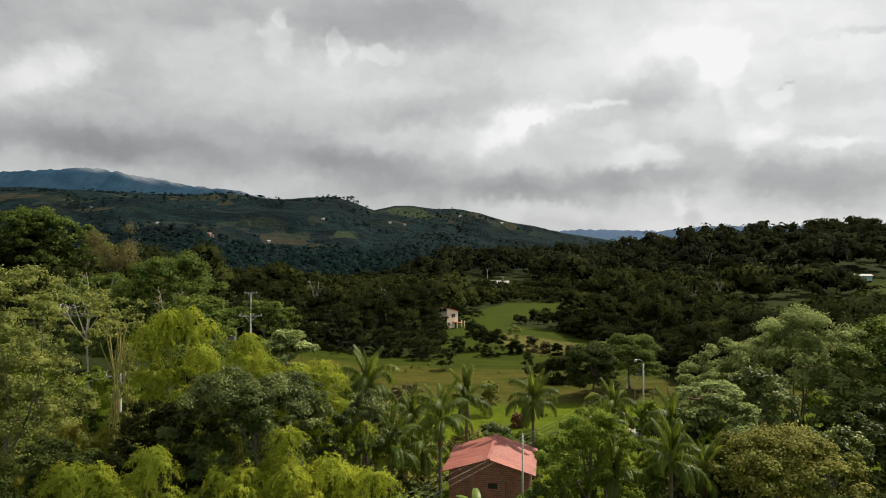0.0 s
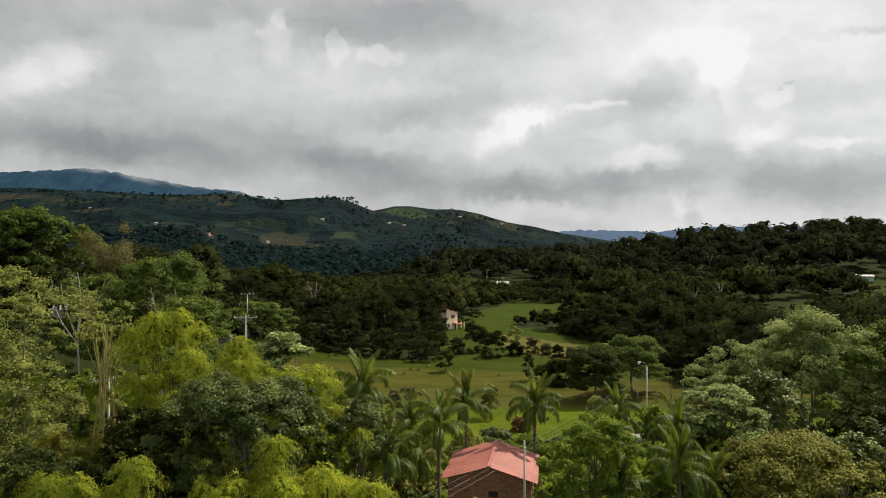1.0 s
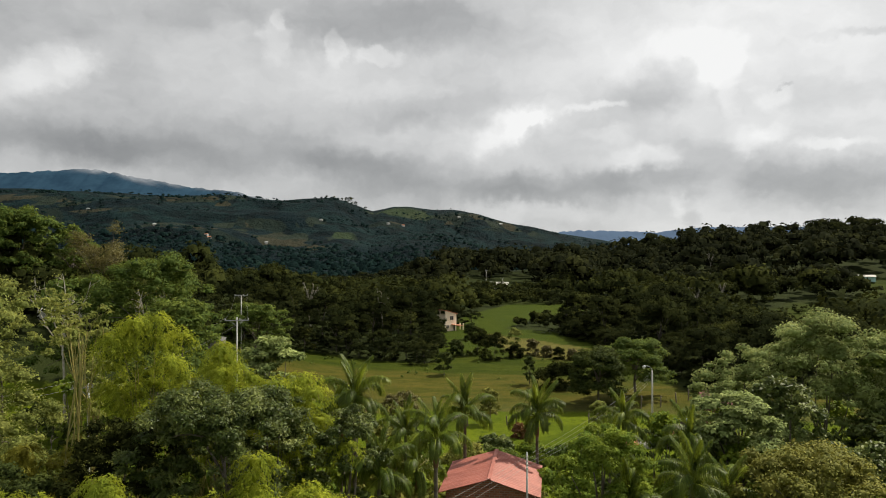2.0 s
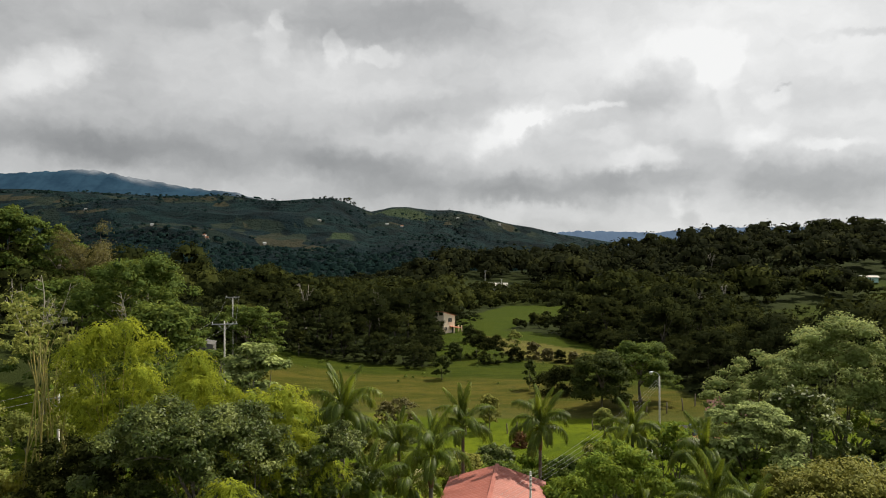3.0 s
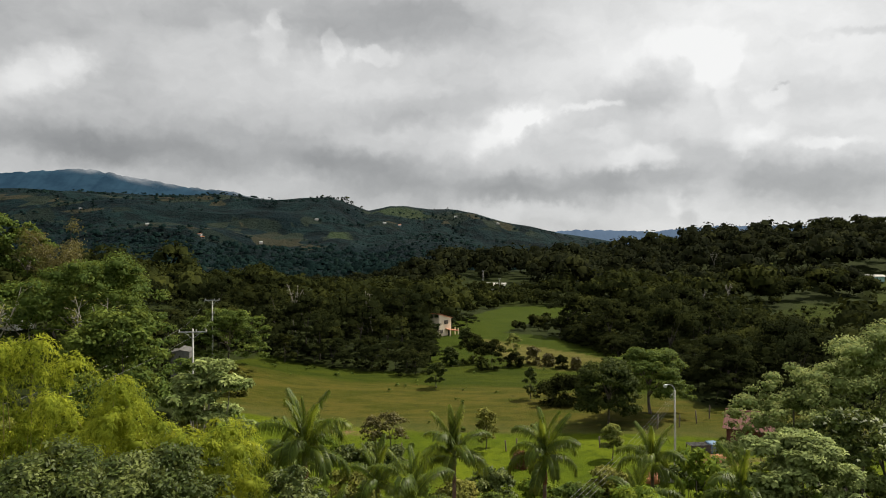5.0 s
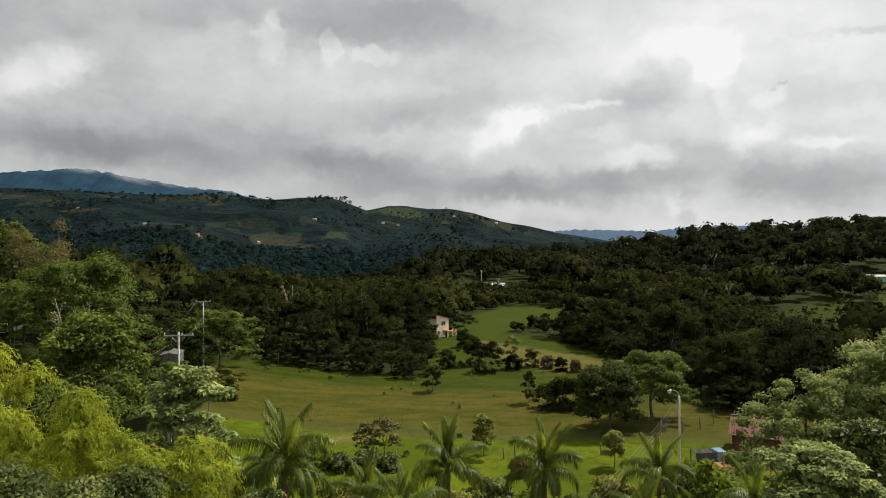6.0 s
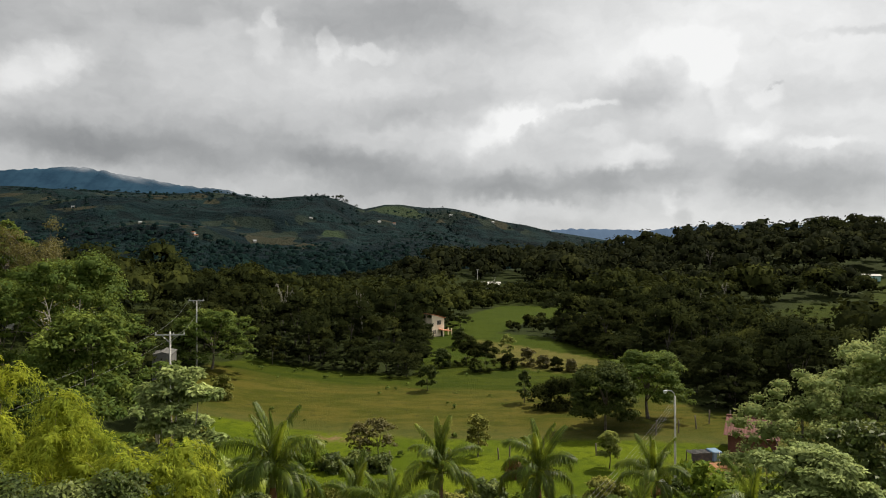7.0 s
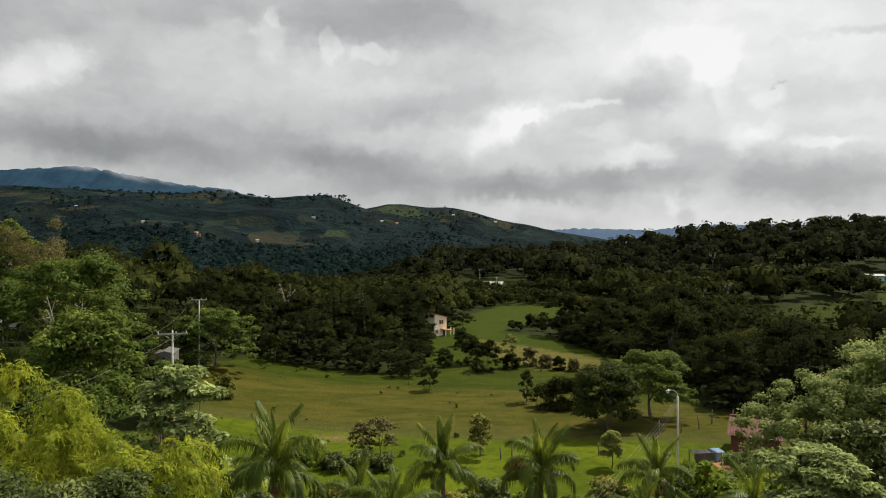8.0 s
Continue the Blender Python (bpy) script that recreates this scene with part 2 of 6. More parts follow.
def ground_material():
    m, t = material("meadow_and_hillside")
    geo = node(t, "ShaderNodeNewGeometry")
    pos = geo.outputs["Position"]
    dry = node(t, "ShaderNodeAttribute", attribute_name="dry").outputs["Fac"]
    wood = node(t, "ShaderNodeAttribute", attribute_name="wood").outputs["Fac"]
    hill = node(t, "ShaderNodeAttribute", attribute_name="hill").outputs["Fac"]
    bare = node(t, "ShaderNodeAttribute", attribute_name="bare").outputs["Fac"]
    broad = noise_of(t, pos, 0.09, 5.0, 0.6).outputs[0]
    tuft = noise_of(t, pos, 0.7, 5.0, 0.7).outputs[0]
    blade = noise_of(t, pos, 3.5, 4.0, 0.7).outputs[0]
    lush = mixc(t, smooth(t, broad, 0.35, 0.65), (0.066, 0.096, 0.004), (0.110, 0.142, 0.006))
    lush = mixc(t, smooth(t, tuft, 0.45, 0.68, 0.0, 0.8), lush, (0.045, 0.068, 0.004))
    straw = mixc(t, smooth(t, tuft, 0.35, 0.65), (0.088, 0.086, 0.024), (0.062, 0.072, 0.018))
    straw = mixc(t, smooth(t, broad, 0.5, 0.7, 0.0, 0.5), straw, (0.07, 0.085, 0.02))
    edge = calc(t, "ADD", dry, calc(t, "MULTIPLY", calc(t, "SUBTRACT", tuft, 0.5), 0.6))
    col = mixc(t, smooth(t, edge, 0.3, 0.7), lush, straw)
    soil = mixc(t, smooth(t, blade, 0.4, 0.6), (0.22, 0.15, 0.08), (0.16, 0.10, 0.05))
    col = mixc(t, calc(t, "MULTIPLY", bare, smooth(t, tuft, 0.35, 0.6)), col, soil)
    col = mixc(t, smooth(t, blade, 0.5, 0.75, 0.0, 0.5), col, (0.04, 0.055, 0.012))
    sward = noise_of(t, vec(t, "MULTIPLY", pos, (0.11, 0.3, 0.2)), 1.0, 6.0, 0.7).outputs[0]
    # Pasture beyond the lawn: cloud shade put into these darker grass tones.
    turf = mixc(t, smooth(t, sward, 0.35, 0.65), (0.028, 0.043, 0.003), (0.048, 0.061, 0.005))
    turf = mixc(t, smooth(t, tuft, 0.5, 0.72, 0.0, 0.7), turf, (0.022, 0.034, 0.005))
    hay = mixc(t, smooth(t, sward, 0.38, 0.62), (0.086, 0.077, 0.013), (0.047, 0.055, 0.006))
    hay = mixc(t, smooth(t, tuft, 0.52, 0.72, 0.0, 0.7), hay, (0.036, 0.041, 0.010))
    turf = mixc(t, smooth(t, edge, 0.3, 0.7), turf, hay)
    col = mixc(t, node(t, "ShaderNodeAttribute", attribute_name="turf").outputs["Fac"], col, turf)
    meal = mixc(t, smooth(t, sward, 0.35, 0.65), (0.120, 0.106, 0.030), (0.075, 0.076, 0.015))
    col = mixc(t, node(t, "ShaderNodeAttribute", attribute_name="straw").outputs["Fac"], col, meal)
    clover = mixc(t, smooth(t, sward, 0.35, 0.65), (0.029, 0.047, 0.003), (0.043, 0.059, 0.004))
    col = mixc(t, node(t, "ShaderNodeAttribute", attribute_name="clover").outputs["Fac"], col, clover)
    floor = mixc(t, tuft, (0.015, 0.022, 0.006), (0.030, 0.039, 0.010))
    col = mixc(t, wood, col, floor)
    warp = vec(t, "ADD", pos, vec(t, "MULTIPLY", noise_of(t, pos, 0.012, 4.0, 0.6).outputs["Color"], (60, 60, 60)))
    cells = node(t, "ShaderNodeTexVoronoi", vector=vec(t, "MULTIPLY", warp, (1.0, 0.6, 0.0)), scale=0.03)
    tint = node(t, "ShaderNodeSeparateColor", color=cells.outputs["Color"]).outputs
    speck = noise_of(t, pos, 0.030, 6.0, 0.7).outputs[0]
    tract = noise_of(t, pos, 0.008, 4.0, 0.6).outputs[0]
    # Far hill forest: the blue of distance haze is put into these colours.
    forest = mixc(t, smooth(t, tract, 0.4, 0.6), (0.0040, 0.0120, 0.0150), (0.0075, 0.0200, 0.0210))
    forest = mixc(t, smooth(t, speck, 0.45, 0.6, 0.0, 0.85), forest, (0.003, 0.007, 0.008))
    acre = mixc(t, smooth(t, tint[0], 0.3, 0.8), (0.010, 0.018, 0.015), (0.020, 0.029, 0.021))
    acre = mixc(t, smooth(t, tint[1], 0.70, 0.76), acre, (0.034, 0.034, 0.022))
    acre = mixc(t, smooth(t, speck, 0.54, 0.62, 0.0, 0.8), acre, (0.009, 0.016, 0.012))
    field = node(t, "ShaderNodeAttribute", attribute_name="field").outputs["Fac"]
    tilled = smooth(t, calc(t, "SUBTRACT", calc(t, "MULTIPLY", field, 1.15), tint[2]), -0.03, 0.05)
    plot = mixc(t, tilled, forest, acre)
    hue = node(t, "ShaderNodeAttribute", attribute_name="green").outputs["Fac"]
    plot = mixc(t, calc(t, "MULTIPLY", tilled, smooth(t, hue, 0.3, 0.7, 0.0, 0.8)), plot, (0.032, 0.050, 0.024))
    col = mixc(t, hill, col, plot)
    relief = calc(t, "ADD", calc(t, "MULTIPLY", blade, 0.35), calc(t, "MULTIPLY", hill, calc(t, "MULTIPLY", speck, -26.0)))
    bm = node(t, "ShaderNodeBump", strength=0.7, distance=1.0, height=relief)
    p = node(t, "ShaderNodeBsdfPrincipled", base_color=col, roughness=0.95, normal=bm.outputs[0])
    p.inputs["Specular IOR Level"].default_value = 0.05
    return finish(m, p.outputs[0])


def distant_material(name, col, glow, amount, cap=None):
    """Forested mountains far off; the haze before them is put in as blue colour and emission. cap: where their tops
    fade into low cloud.
    """
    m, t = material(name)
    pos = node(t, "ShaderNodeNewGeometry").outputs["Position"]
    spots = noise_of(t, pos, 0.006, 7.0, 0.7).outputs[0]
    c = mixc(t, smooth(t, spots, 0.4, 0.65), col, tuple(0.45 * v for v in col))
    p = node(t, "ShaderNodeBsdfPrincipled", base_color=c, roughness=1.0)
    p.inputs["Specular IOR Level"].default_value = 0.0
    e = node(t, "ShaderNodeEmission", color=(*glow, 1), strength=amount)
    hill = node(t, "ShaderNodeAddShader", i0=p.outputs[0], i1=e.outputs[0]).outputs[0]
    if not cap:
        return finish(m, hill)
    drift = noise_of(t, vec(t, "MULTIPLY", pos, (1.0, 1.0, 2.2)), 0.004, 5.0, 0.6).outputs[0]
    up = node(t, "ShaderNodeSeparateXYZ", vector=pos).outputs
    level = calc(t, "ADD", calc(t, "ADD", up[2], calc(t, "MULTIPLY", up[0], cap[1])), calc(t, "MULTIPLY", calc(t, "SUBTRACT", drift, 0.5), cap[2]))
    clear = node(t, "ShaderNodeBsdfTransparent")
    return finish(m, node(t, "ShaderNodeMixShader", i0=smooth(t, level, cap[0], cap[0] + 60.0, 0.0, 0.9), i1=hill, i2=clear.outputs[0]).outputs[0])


GROUND = ground_material()
L_BAMBOO = leaf_material("bamboo_leaves", (0.090, 0.132, 0.016), (0.33, 0.385, 0.038), (0.52, 0.54, 0.052), 0.75, 0.32, 0.06)
L_DEEP = leaf_material("deep_green_leaves", (0.037, 0.070, 0.015), (0.130, 0.182, 0.035), (0.220, 0.259, 0.044), 0.7, 0.2, 0.07)
L_GLOSSY = leaf_material("dark_glossy_leaves", (0.019, 0.035, 0.008), (0.108, 0.149, 0.027), (0.324, 0.365, 0.101), 0.5, 0.15, 0.16)
L_GREEN = leaf_material("green_leaves", (0.063, 0.115, 0.014), (0.184, 0.253, 0.029), (0.299, 0.345, 0.037), 0.7, 0.25, 0.08)
L_PALE = leaf_material("pale_broad_leaves", (0.077, 0.121, 0.033), (0.298, 0.359, 0.121), (0.442, 0.497, 0.177), 0.7, 0.2, 0.1)
L_OLIVE = leaf_material("olive_small_leaves", (0.071, 0.089, 0.014), (0.239, 0.243, 0.047), (0.318, 0.290, 0.061), 0.7, 0.18, 0.12)
L_SPARSE = leaf_material("grey_green_leaves", (0.070, 0.098, 0.024), (0.288, 0.324, 0.084), (0.480, 0.480, 0.120), 0.7, 0.25, 0.07)
L_SILVER = leaf_material("silvery_green_leaves", (0.050, 0.088, 0.022), (0.275, 0.350, 0.106), (0.550, 0.600, 0.213), 0.7, 0.25, 0.08)
L_OAK = leaf_material("dull_dark_green_leaves", (0.022, 0.036, 0.010), (0.065, 0.088, 0.020), (0.12, 0.14, 0.030), 0.7, 0.18, 0.06)
L_PALM = leaf_material("palm_leaflets", (0.020, 0.040, 0.005), (0.092, 0.137, 0.012), (0.400, 0.460, 0.050), 0.45, 0.24, 0.16)
# Woodland greens kept very dark: cloud shade over the woods put into them.
L_WOOD_SHADED = leaf_material("shaded_woodland_leaves", (0.014, 0.019, 0.006), (0.033, 0.040, 0.011), (0.062, 0.068, 0.015), 0.95, 0.14, 0.02, 0.5)
L_WOOD2_SHADED = leaf_material("shaded_woodland_olive_leaves", (0.010, 0.013, 0.006), (0.019, 0.023, 0.009), (0.035, 0.038, 0.011), 0.95, 0.1, 0.02, 0.8)
# Darker copy of the woodland leaves: the trees' shaded side put into colour.
L_EDGE_SHADED = leaf_material("shaded_wood_edge_leaves", (0.009, 0.013, 0.004), (0.021, 0.027, 0.008), (0.040, 0.047, 0.012), 0.95, 0.1, 0.02, 0.5)
# Leaves of the far hill, with distance haze put into their blue-green.
L_HILL_HAZY = leaf_material("hazy_hill_forest_leaves", (0.006, 0.015, 0.015), (0.010, 0.023, 0.022), (0.015, 0.030, 0.023), 0.95, 0.05, 0.01, 1.0)
L_TWIG = leaf_material("reddish_twig_leaves", (0.085, 0.08, 0.025), (0.16, 0.145, 0.045), (0.19, 0.16, 0.04), 0.6, 0.3)
L_RED = leaf_material("red_croton_leaves", (0.16, 0.06, 0.03), (0.26, 0.12, 0.05), (0.24, 0.18, 0.05), 0.5, 0.3)
L_GOLD = leaf_material("golden_dry_leaves", (0.11, 0.115, 0.016), (0.29, 0.27, 0.032), (0.38, 0.33, 0.04), 0.7, 0.25, 0.1)
L_CREAM = leaf_material("cream_striped_leaves", (0.22, 0.26, 0.08), (0.5, 0.48, 0.24), (0.55, 0.5, 0.22), 0.5, 0.3)
L_BROAD = leaf_material("banana_leaves", (0.12, 0.22, 0.03), (0.22, 0.34, 0.06), (0.3, 0.36, 0.07), 0.45, 0.4, 0.4)
WOOD_BARK = rough_material("dark_woodland_bark", (0.035, 0.03, 0.022), (0.06, 0.05, 0.038), 2.0, 0.9, 8.0, 0.5)
BARK = rough_material("grey_brown_bark", (0.10, 0.08, 0.06), (0.17, 0.15, 0.12), 2.0, 0.9, 8.0, 0.5)
PALE_BARK = rough_material("pale_bark", (0.42, 0.39, 0.33), (0.30, 0.27, 0.22), 2.0, 0.85, 8.0, 0.3)
CULM = rough_material("yellow_bamboo_culm", (0.34, 0.27, 0.08), (0.22, 0.22, 0.06), 3.0, 0.5, 6.0, 0.15)
PALM_BARK = rough_material("palm_trunk_bark", (0.16, 0.13, 0.10), (0.10, 0.075, 0.055), 2.5, 0.9, 8.0, 0.5)
SHAFT = rough_material("palm_crownshaft_skin", (0.18, 0.20, 0.06), (0.13, 0.16, 0.05), 3.0, 0.5, 6.0, 0.1)
ROOF_RED = rough_material("weathered_red_roof", (0.36, 0.115, 0.085), (0.28, 0.085, 0.062), 0.6, 0.65, 9.0, 0.15, (0.48, 0.17, 0.125))
BRICK = brick_material("brown_brick_wall")
SHED_RED = rough_material("dull_red_sheet", (0.15, 0.05, 0.038), (0.11, 0.038, 0.03), 0.6, 0.8, 9.0, 0.15, (0.18, 0.075, 0.06))
SHEATH = rough_material("dry_palm_sheath", (0.20, 0.10, 0.05), (0.13, 0.06, 0.03), 4.0, 0.9, 7.0, 0.4, (0.28, 0.17, 0.08))
CREAM = rough_material("cream_wall_paint", (0.90, 0.77, 0.60), (0.85, 0.71, 0.54), 0.5, 0.9, 9.0, 0.05, (0.78, 0.65, 0.5))
WHITE = rough_material("white_wall_paint", (0.75, 0.74, 0.70), (0.66, 0.65, 0.61), 0.7, 0.85, 9.0, 0.05, (0.55, 0.54, 0.5))
TILE = rough_material("orange_clay_roof", (0.46, 0.18, 0.09), (0.38, 0.14, 0.07), 0.7, 0.8, 9.0, 0.2)
ZINC = rough_material("zinc_sheet_roof", (0.55, 0.57, 0.58), (0.42, 0.44, 0.45), 0.6, 0.5, 6.0, 0.1, (0.36, 0.33, 0.3), 0.3)
TEAL = rough_material("teal_painted_sheet", (0.30, 0.52, 0.48), (0.36, 0.56, 0.52), 0.6, 0.6, 6.0, 0.1)
CONCRETE = rough_material("pale_concrete", (0.58, 0.56, 0.52), (0.48, 0.46, 0.43), 1.5, 0.85, 9.0, 0.15)
OLD_CEMENT = rough_material("old_cement", (0.15, 0.145, 0.135), (0.10, 0.10, 0.095), 0.8, 0.9)
DARK = rough_material("dark_opening", (0.02, 0.02, 0.022), (0.03, 0.028, 0.026), 1.0, 0.6, 6.0, 0.05)
STEEL = rough_material("galvanised_steel", (0.45, 0.46, 0.47), (0.36, 0.37, 0.38), 3.0, 0.45, 6.0, 0.05, None, 0.6)
WIRE = rough_material("aluminium_cable", (0.26, 0.26, 0.25), (0.20, 0.20, 0.20), 2.0, 0.5, 6.0, 0.0, None, 0.3)
POST = rough_material("weathered_post_wood", (0.13, 0.10, 0.075), (0.20, 0.17, 0.13), 3.0, 0.9, 7.0, 0.4)
BLUE = rough_material("blue_tarpaulin", (0.09, 0.17, 0.28), (0.13, 0.23, 0.36), 1.5, 0.5, 6.0, 0.1, (0.22, 0.3, 0.4))
NETTING = rough_material("dark_shade_netting", (0.05, 0.05, 0.055), (0.09, 0.085, 0.08), 2.0, 0.8, 8.0, 0.3)
SOIL = rough_material("orange_soil", (0.34, 0.16, 0.07), (0.26, 0.12, 0.055), 1.0, 0.95, 9.0, 0.4)
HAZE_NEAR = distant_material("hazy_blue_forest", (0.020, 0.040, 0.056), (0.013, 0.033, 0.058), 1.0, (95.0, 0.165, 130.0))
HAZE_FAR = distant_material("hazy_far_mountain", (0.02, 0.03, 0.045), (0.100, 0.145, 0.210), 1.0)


# ---- mesh helpers ----
def quads(name, verts, faces, mat, flat_shade=True):
    """A mesh from arrays of vertices and of four-cornered faces."""
    me = bpy.data.meshes.new(name)
    verts, faces = np.asarray(verts, np.float32), np.asarray(faces, np.int32)
    me.vertices.add(len(verts))
    me.vertices.foreach_set("co", verts.ravel())
    me.loops.add(faces.size)
    me.loops.foreach_set("vertex_index", faces.ravel())
    me.polygons.add(len(faces))
    me.polygons.foreach_set("loop_start", np.arange(0, faces.size, 4, dtype=np.int32))
    me.update(calc_edges=True)
    if not flat_shade:
        me.polygons.foreach_set("use_smooth", np.ones(len(faces), bool))
    me.materials.append(mat)
    return me


def under(name, mesh, parent, label="", m=None):
    """Links a mesh as a part of a thing, at m in the thing's own space."""
    ob = new(name, mesh)
    ob.parent = parent
    if m is not None:
        ob.matrix_basis = m
    return tagged(ob, label)


def part(name, bm, mat, parent, label="", m=None):
    me = bpy.data.meshes.new(name)
    bm.to_mesh(me)
    bm.free()
    me.materials.append(mat)
    return under(name, me, parent, label, m)


def thing(name, at, turn, label, category, group="", kind=""):
    ob = new(name)
    ob.empty_display_size = 0.3
    ob.matrix_basis = pose(*at, 0, 0, turn)
    return tagged(ob, label, category, group, kind)


def unit(a):
    return a / np.maximum(np.linalg.norm(a, axis=-1, keepdims=True), 1e-9)


def tube(path, radii, sides=7):
    """Vertices and faces of a tapered tube along a path."""
    path = np.asarray(path, float)
    radii = np.broadcast_to(np.asarray(radii, float), (len(path),))
    d = unit(np.gradient(path, axis=0))
    ref = np.where(np.abs(d[:, 2:3]) > 0.9, np.array([[1.0, 0, 0]]), np.array([[0, 0, 1.0]]))
    a = unit(np.cross(d, ref))
    b = np.cross(d, a)
    ang = np.linspace(0, 2 * np.pi, sides, endpoint=False)
    v = path[:, None] + radii[:, None, None] * (np.cos(ang)[None, :, None] * a[:, None] + np.sin(ang)[None, :, None] * b[:, None])
    n = len(path)
    i, j = np.meshgrid(np.arange(n - 1), np.arange(sides), indexing="ij")
    k = (j + 1) % sides
    f = np.stack([i * sides + j, i * sides + k, (i + 1) * sides + k, (i + 1) * sides + j], -1).reshape(-1, 4)
    return v.reshape(-1, 3), f


def joined(pieces):
    """Joins (vertices, faces) pairs into one."""
    vs, fs, base = [], [], 0
    for v, f in pieces:
        vs.append(v)
        fs.append(np.asarray(f) + base)
        base += len(v)
    return np.concatenate(vs), np.concatenate(fs)


def box(bm, x0, y0, z0, x1, y1, z1, bevel=0.0):
    made = bmesh.ops.create_cube(bm, size=1.0, matrix=Matrix.LocRotScale(((x0 + x1) / 2, (y0 + y1) / 2, (z0 + z1) / 2), None, (x1 - x0, y1 - y0, z1 - z0)))
    if bevel:
        edges = {e for v in made["verts"] for e in v.link_edges}
        bmesh.ops.bevel(bm, geom=list(edges), offset=bevel, segments=1, affect="EDGES")
    return bm


def sstep(a, b, x):
    t = np.clip((np.asarray(x, float) - a) / (b - a), 0, 1)
    return t * t * (3 - 2 * t)


def value_noise(x, y, seed=0):
    """Smooth random values from 0 to 1 over the plan."""
    xi, yi = np.floor(x).astype(np.int64), np.floor(y).astype(np.int64)
    fx, fy = x - xi, y - yi
    fx, fy = fx * fx * (3 - 2 * fx), fy * fy * (3 - 2 * fy)

    def at(i, j):
        h = (i * 374761393 + j * 668265263 + seed * 1274126177) & 0xFFFFFFFF
        h = ((h ^ (h >> 13)) * 1103515245) & 0xFFFFFFFF
        return ((h ^ (h >> 16)) & 0xFFFF) / 65535.0

    return (at(xi, yi) * (1 - fx) + at(xi + 1, yi) * fx) * (1 - fy) + (at(xi, yi + 1) * (1 - fx) + at(xi + 1, yi + 1) * fx) * fy


def rolling(x, y, size, seed, octaves=4):
    return sum(0.5 ** k * (value_noise(x / size * 2 ** k, y / size * 2 ** k, seed + k) - 0.5) for k in range(octaves))


# ---- the lie of the land ----
def ridge_right(x):
    return np.interp(x, [-200, 60, 110, 168, 205, 240, 321, 500, 900], [0, 1, 7, 17, 22, 25, 29, 33, 30])


def ridge_far(x):
    return np.interp(x, [-2500, -1090, -880, -740, -560, -395, -270, -200, -172, -117, 22, 92, 160, 245, 300, 385, 470, 525, 1500],
                     [185, 171, 166, 160, 145, 134, 142, 122, 108, 118, 119, 106, 84, 65, 54, 38, 22, 14, 10])


def ground_z(x, y):
    x, y = np.asarray(x, float), np.asarray(y, float)
    z = 0.5 * rolling(x, y, 45.0, 3) * sstep(20, 90, np.abs(y) + np.abs(x))
    z = z + 11.0 * sstep(-12, -85, x) * sstep(55, 125, y) * (1 - 0.7 * sstep(250, 500, y))
    z = z + ridge_right(x) * sstep(270, 530, y) * (1 - 0.9 * sstep(560, 900, y))
    z = z - (8.0 * sstep(52, 105, x) + 3.0 * sstep(100, 125, x)) * sstep(140, 205, y) * (1 - sstep(250, 305, y)) - 2.0 * sstep(100, 125, x) * sstep(250, 300, y) * (1 - sstep(350, 390, y))
    z = z + 7.0 * np.exp(-((x - 15) / 95) ** 2) * sstep(300, 430, y) * (1 - sstep(480, 760, y))
    z = z - 7.0 * sstep(-10, -70, x) * sstep(270, 400, y) * (1 - sstep(600, 850, y))
    far = ridge_far(x * 1700.0 / np.maximum(y, 900.0)) * sstep(620, 1700, y) ** 1.15 * (1 - 0.55 * sstep(1750, 2700, y))
    z = z + far + (rolling(x, y, 420.0, 11, 5) * 60.0 - 26.0 * np.abs(rolling(x, y, 190.0, 15, 3)) ** 0.7) * sstep(650, 1150, y) * (1 - 0.75 * sstep(1300, 1640, y))
    return z + 25.0 * (rolling(x, y, 600.0, 21) + 0.3) * sstep(-250, -900, y)


def inside(poly, x, y):
    """Which points lie in a polygon of the plan."""
    hit = np.zeros(np.shape(x), bool)
    for (x0, y0), (x1, y1) in zip(poly, poly[1:] + poly[:1]):
        hit ^= ((y0 > y) != (y1 > y)) & (x < (x1 - x0) * (y - y0) / ((y1 - y0) or 1e-9) + x0)
    return hit


MEADOW = [(-60, 20), (60, 20), (60, 112), (44, 113), (36, 114), (36, 124), (24, 140), (0, 140), (-16, 146), (-33, 152), (-37, 130), (-30, 108), (-24, 80), (-60, 70)]
RING_FIELD = [(11, 192), (20, 180), (29, 167), (38, 152), (44, 144), (42, 141), (34, 144), (25, 143), (19, 148), (15, 155), (12, 170)]
GLADE = [(-1, 138), (38, 110), (42, 150), (30, 194), (19, 202), (26, 222), (52, 256), (60, 294), (30, 294), (9, 246), (3, 205), (-1, 192), (-1.5, 160)]
FAR_YARD = [(4, 288), (14, 354), (44, 354), (48, 288)]
SLOPE_FIELD = [(128, 280), (150, 300), (180, 312), (207, 332), (208, 374), (242, 374), (248, 350), (300, 346), (300, 282), (190, 276)]
CLEARINGS = [MEADOW, GLADE, FAR_YARD, SLOPE_FIELD]


def cleared(x, y):
    hit = np.zeros(np.shape(x), bool)
    for poly in CLEARINGS:
        hit |= inside(poly, x, y)
    return hit


def spread(lo, hi, fine, count):
    """Steps that are fine about zero and grow towards both ends."""
    k = np.linspace(-1, 1, count)
    w = np.sinh(k * 6.5) / np.sinh(6.5)
    return np.where(w < 0, -lo * w, hi * w) + k * fine


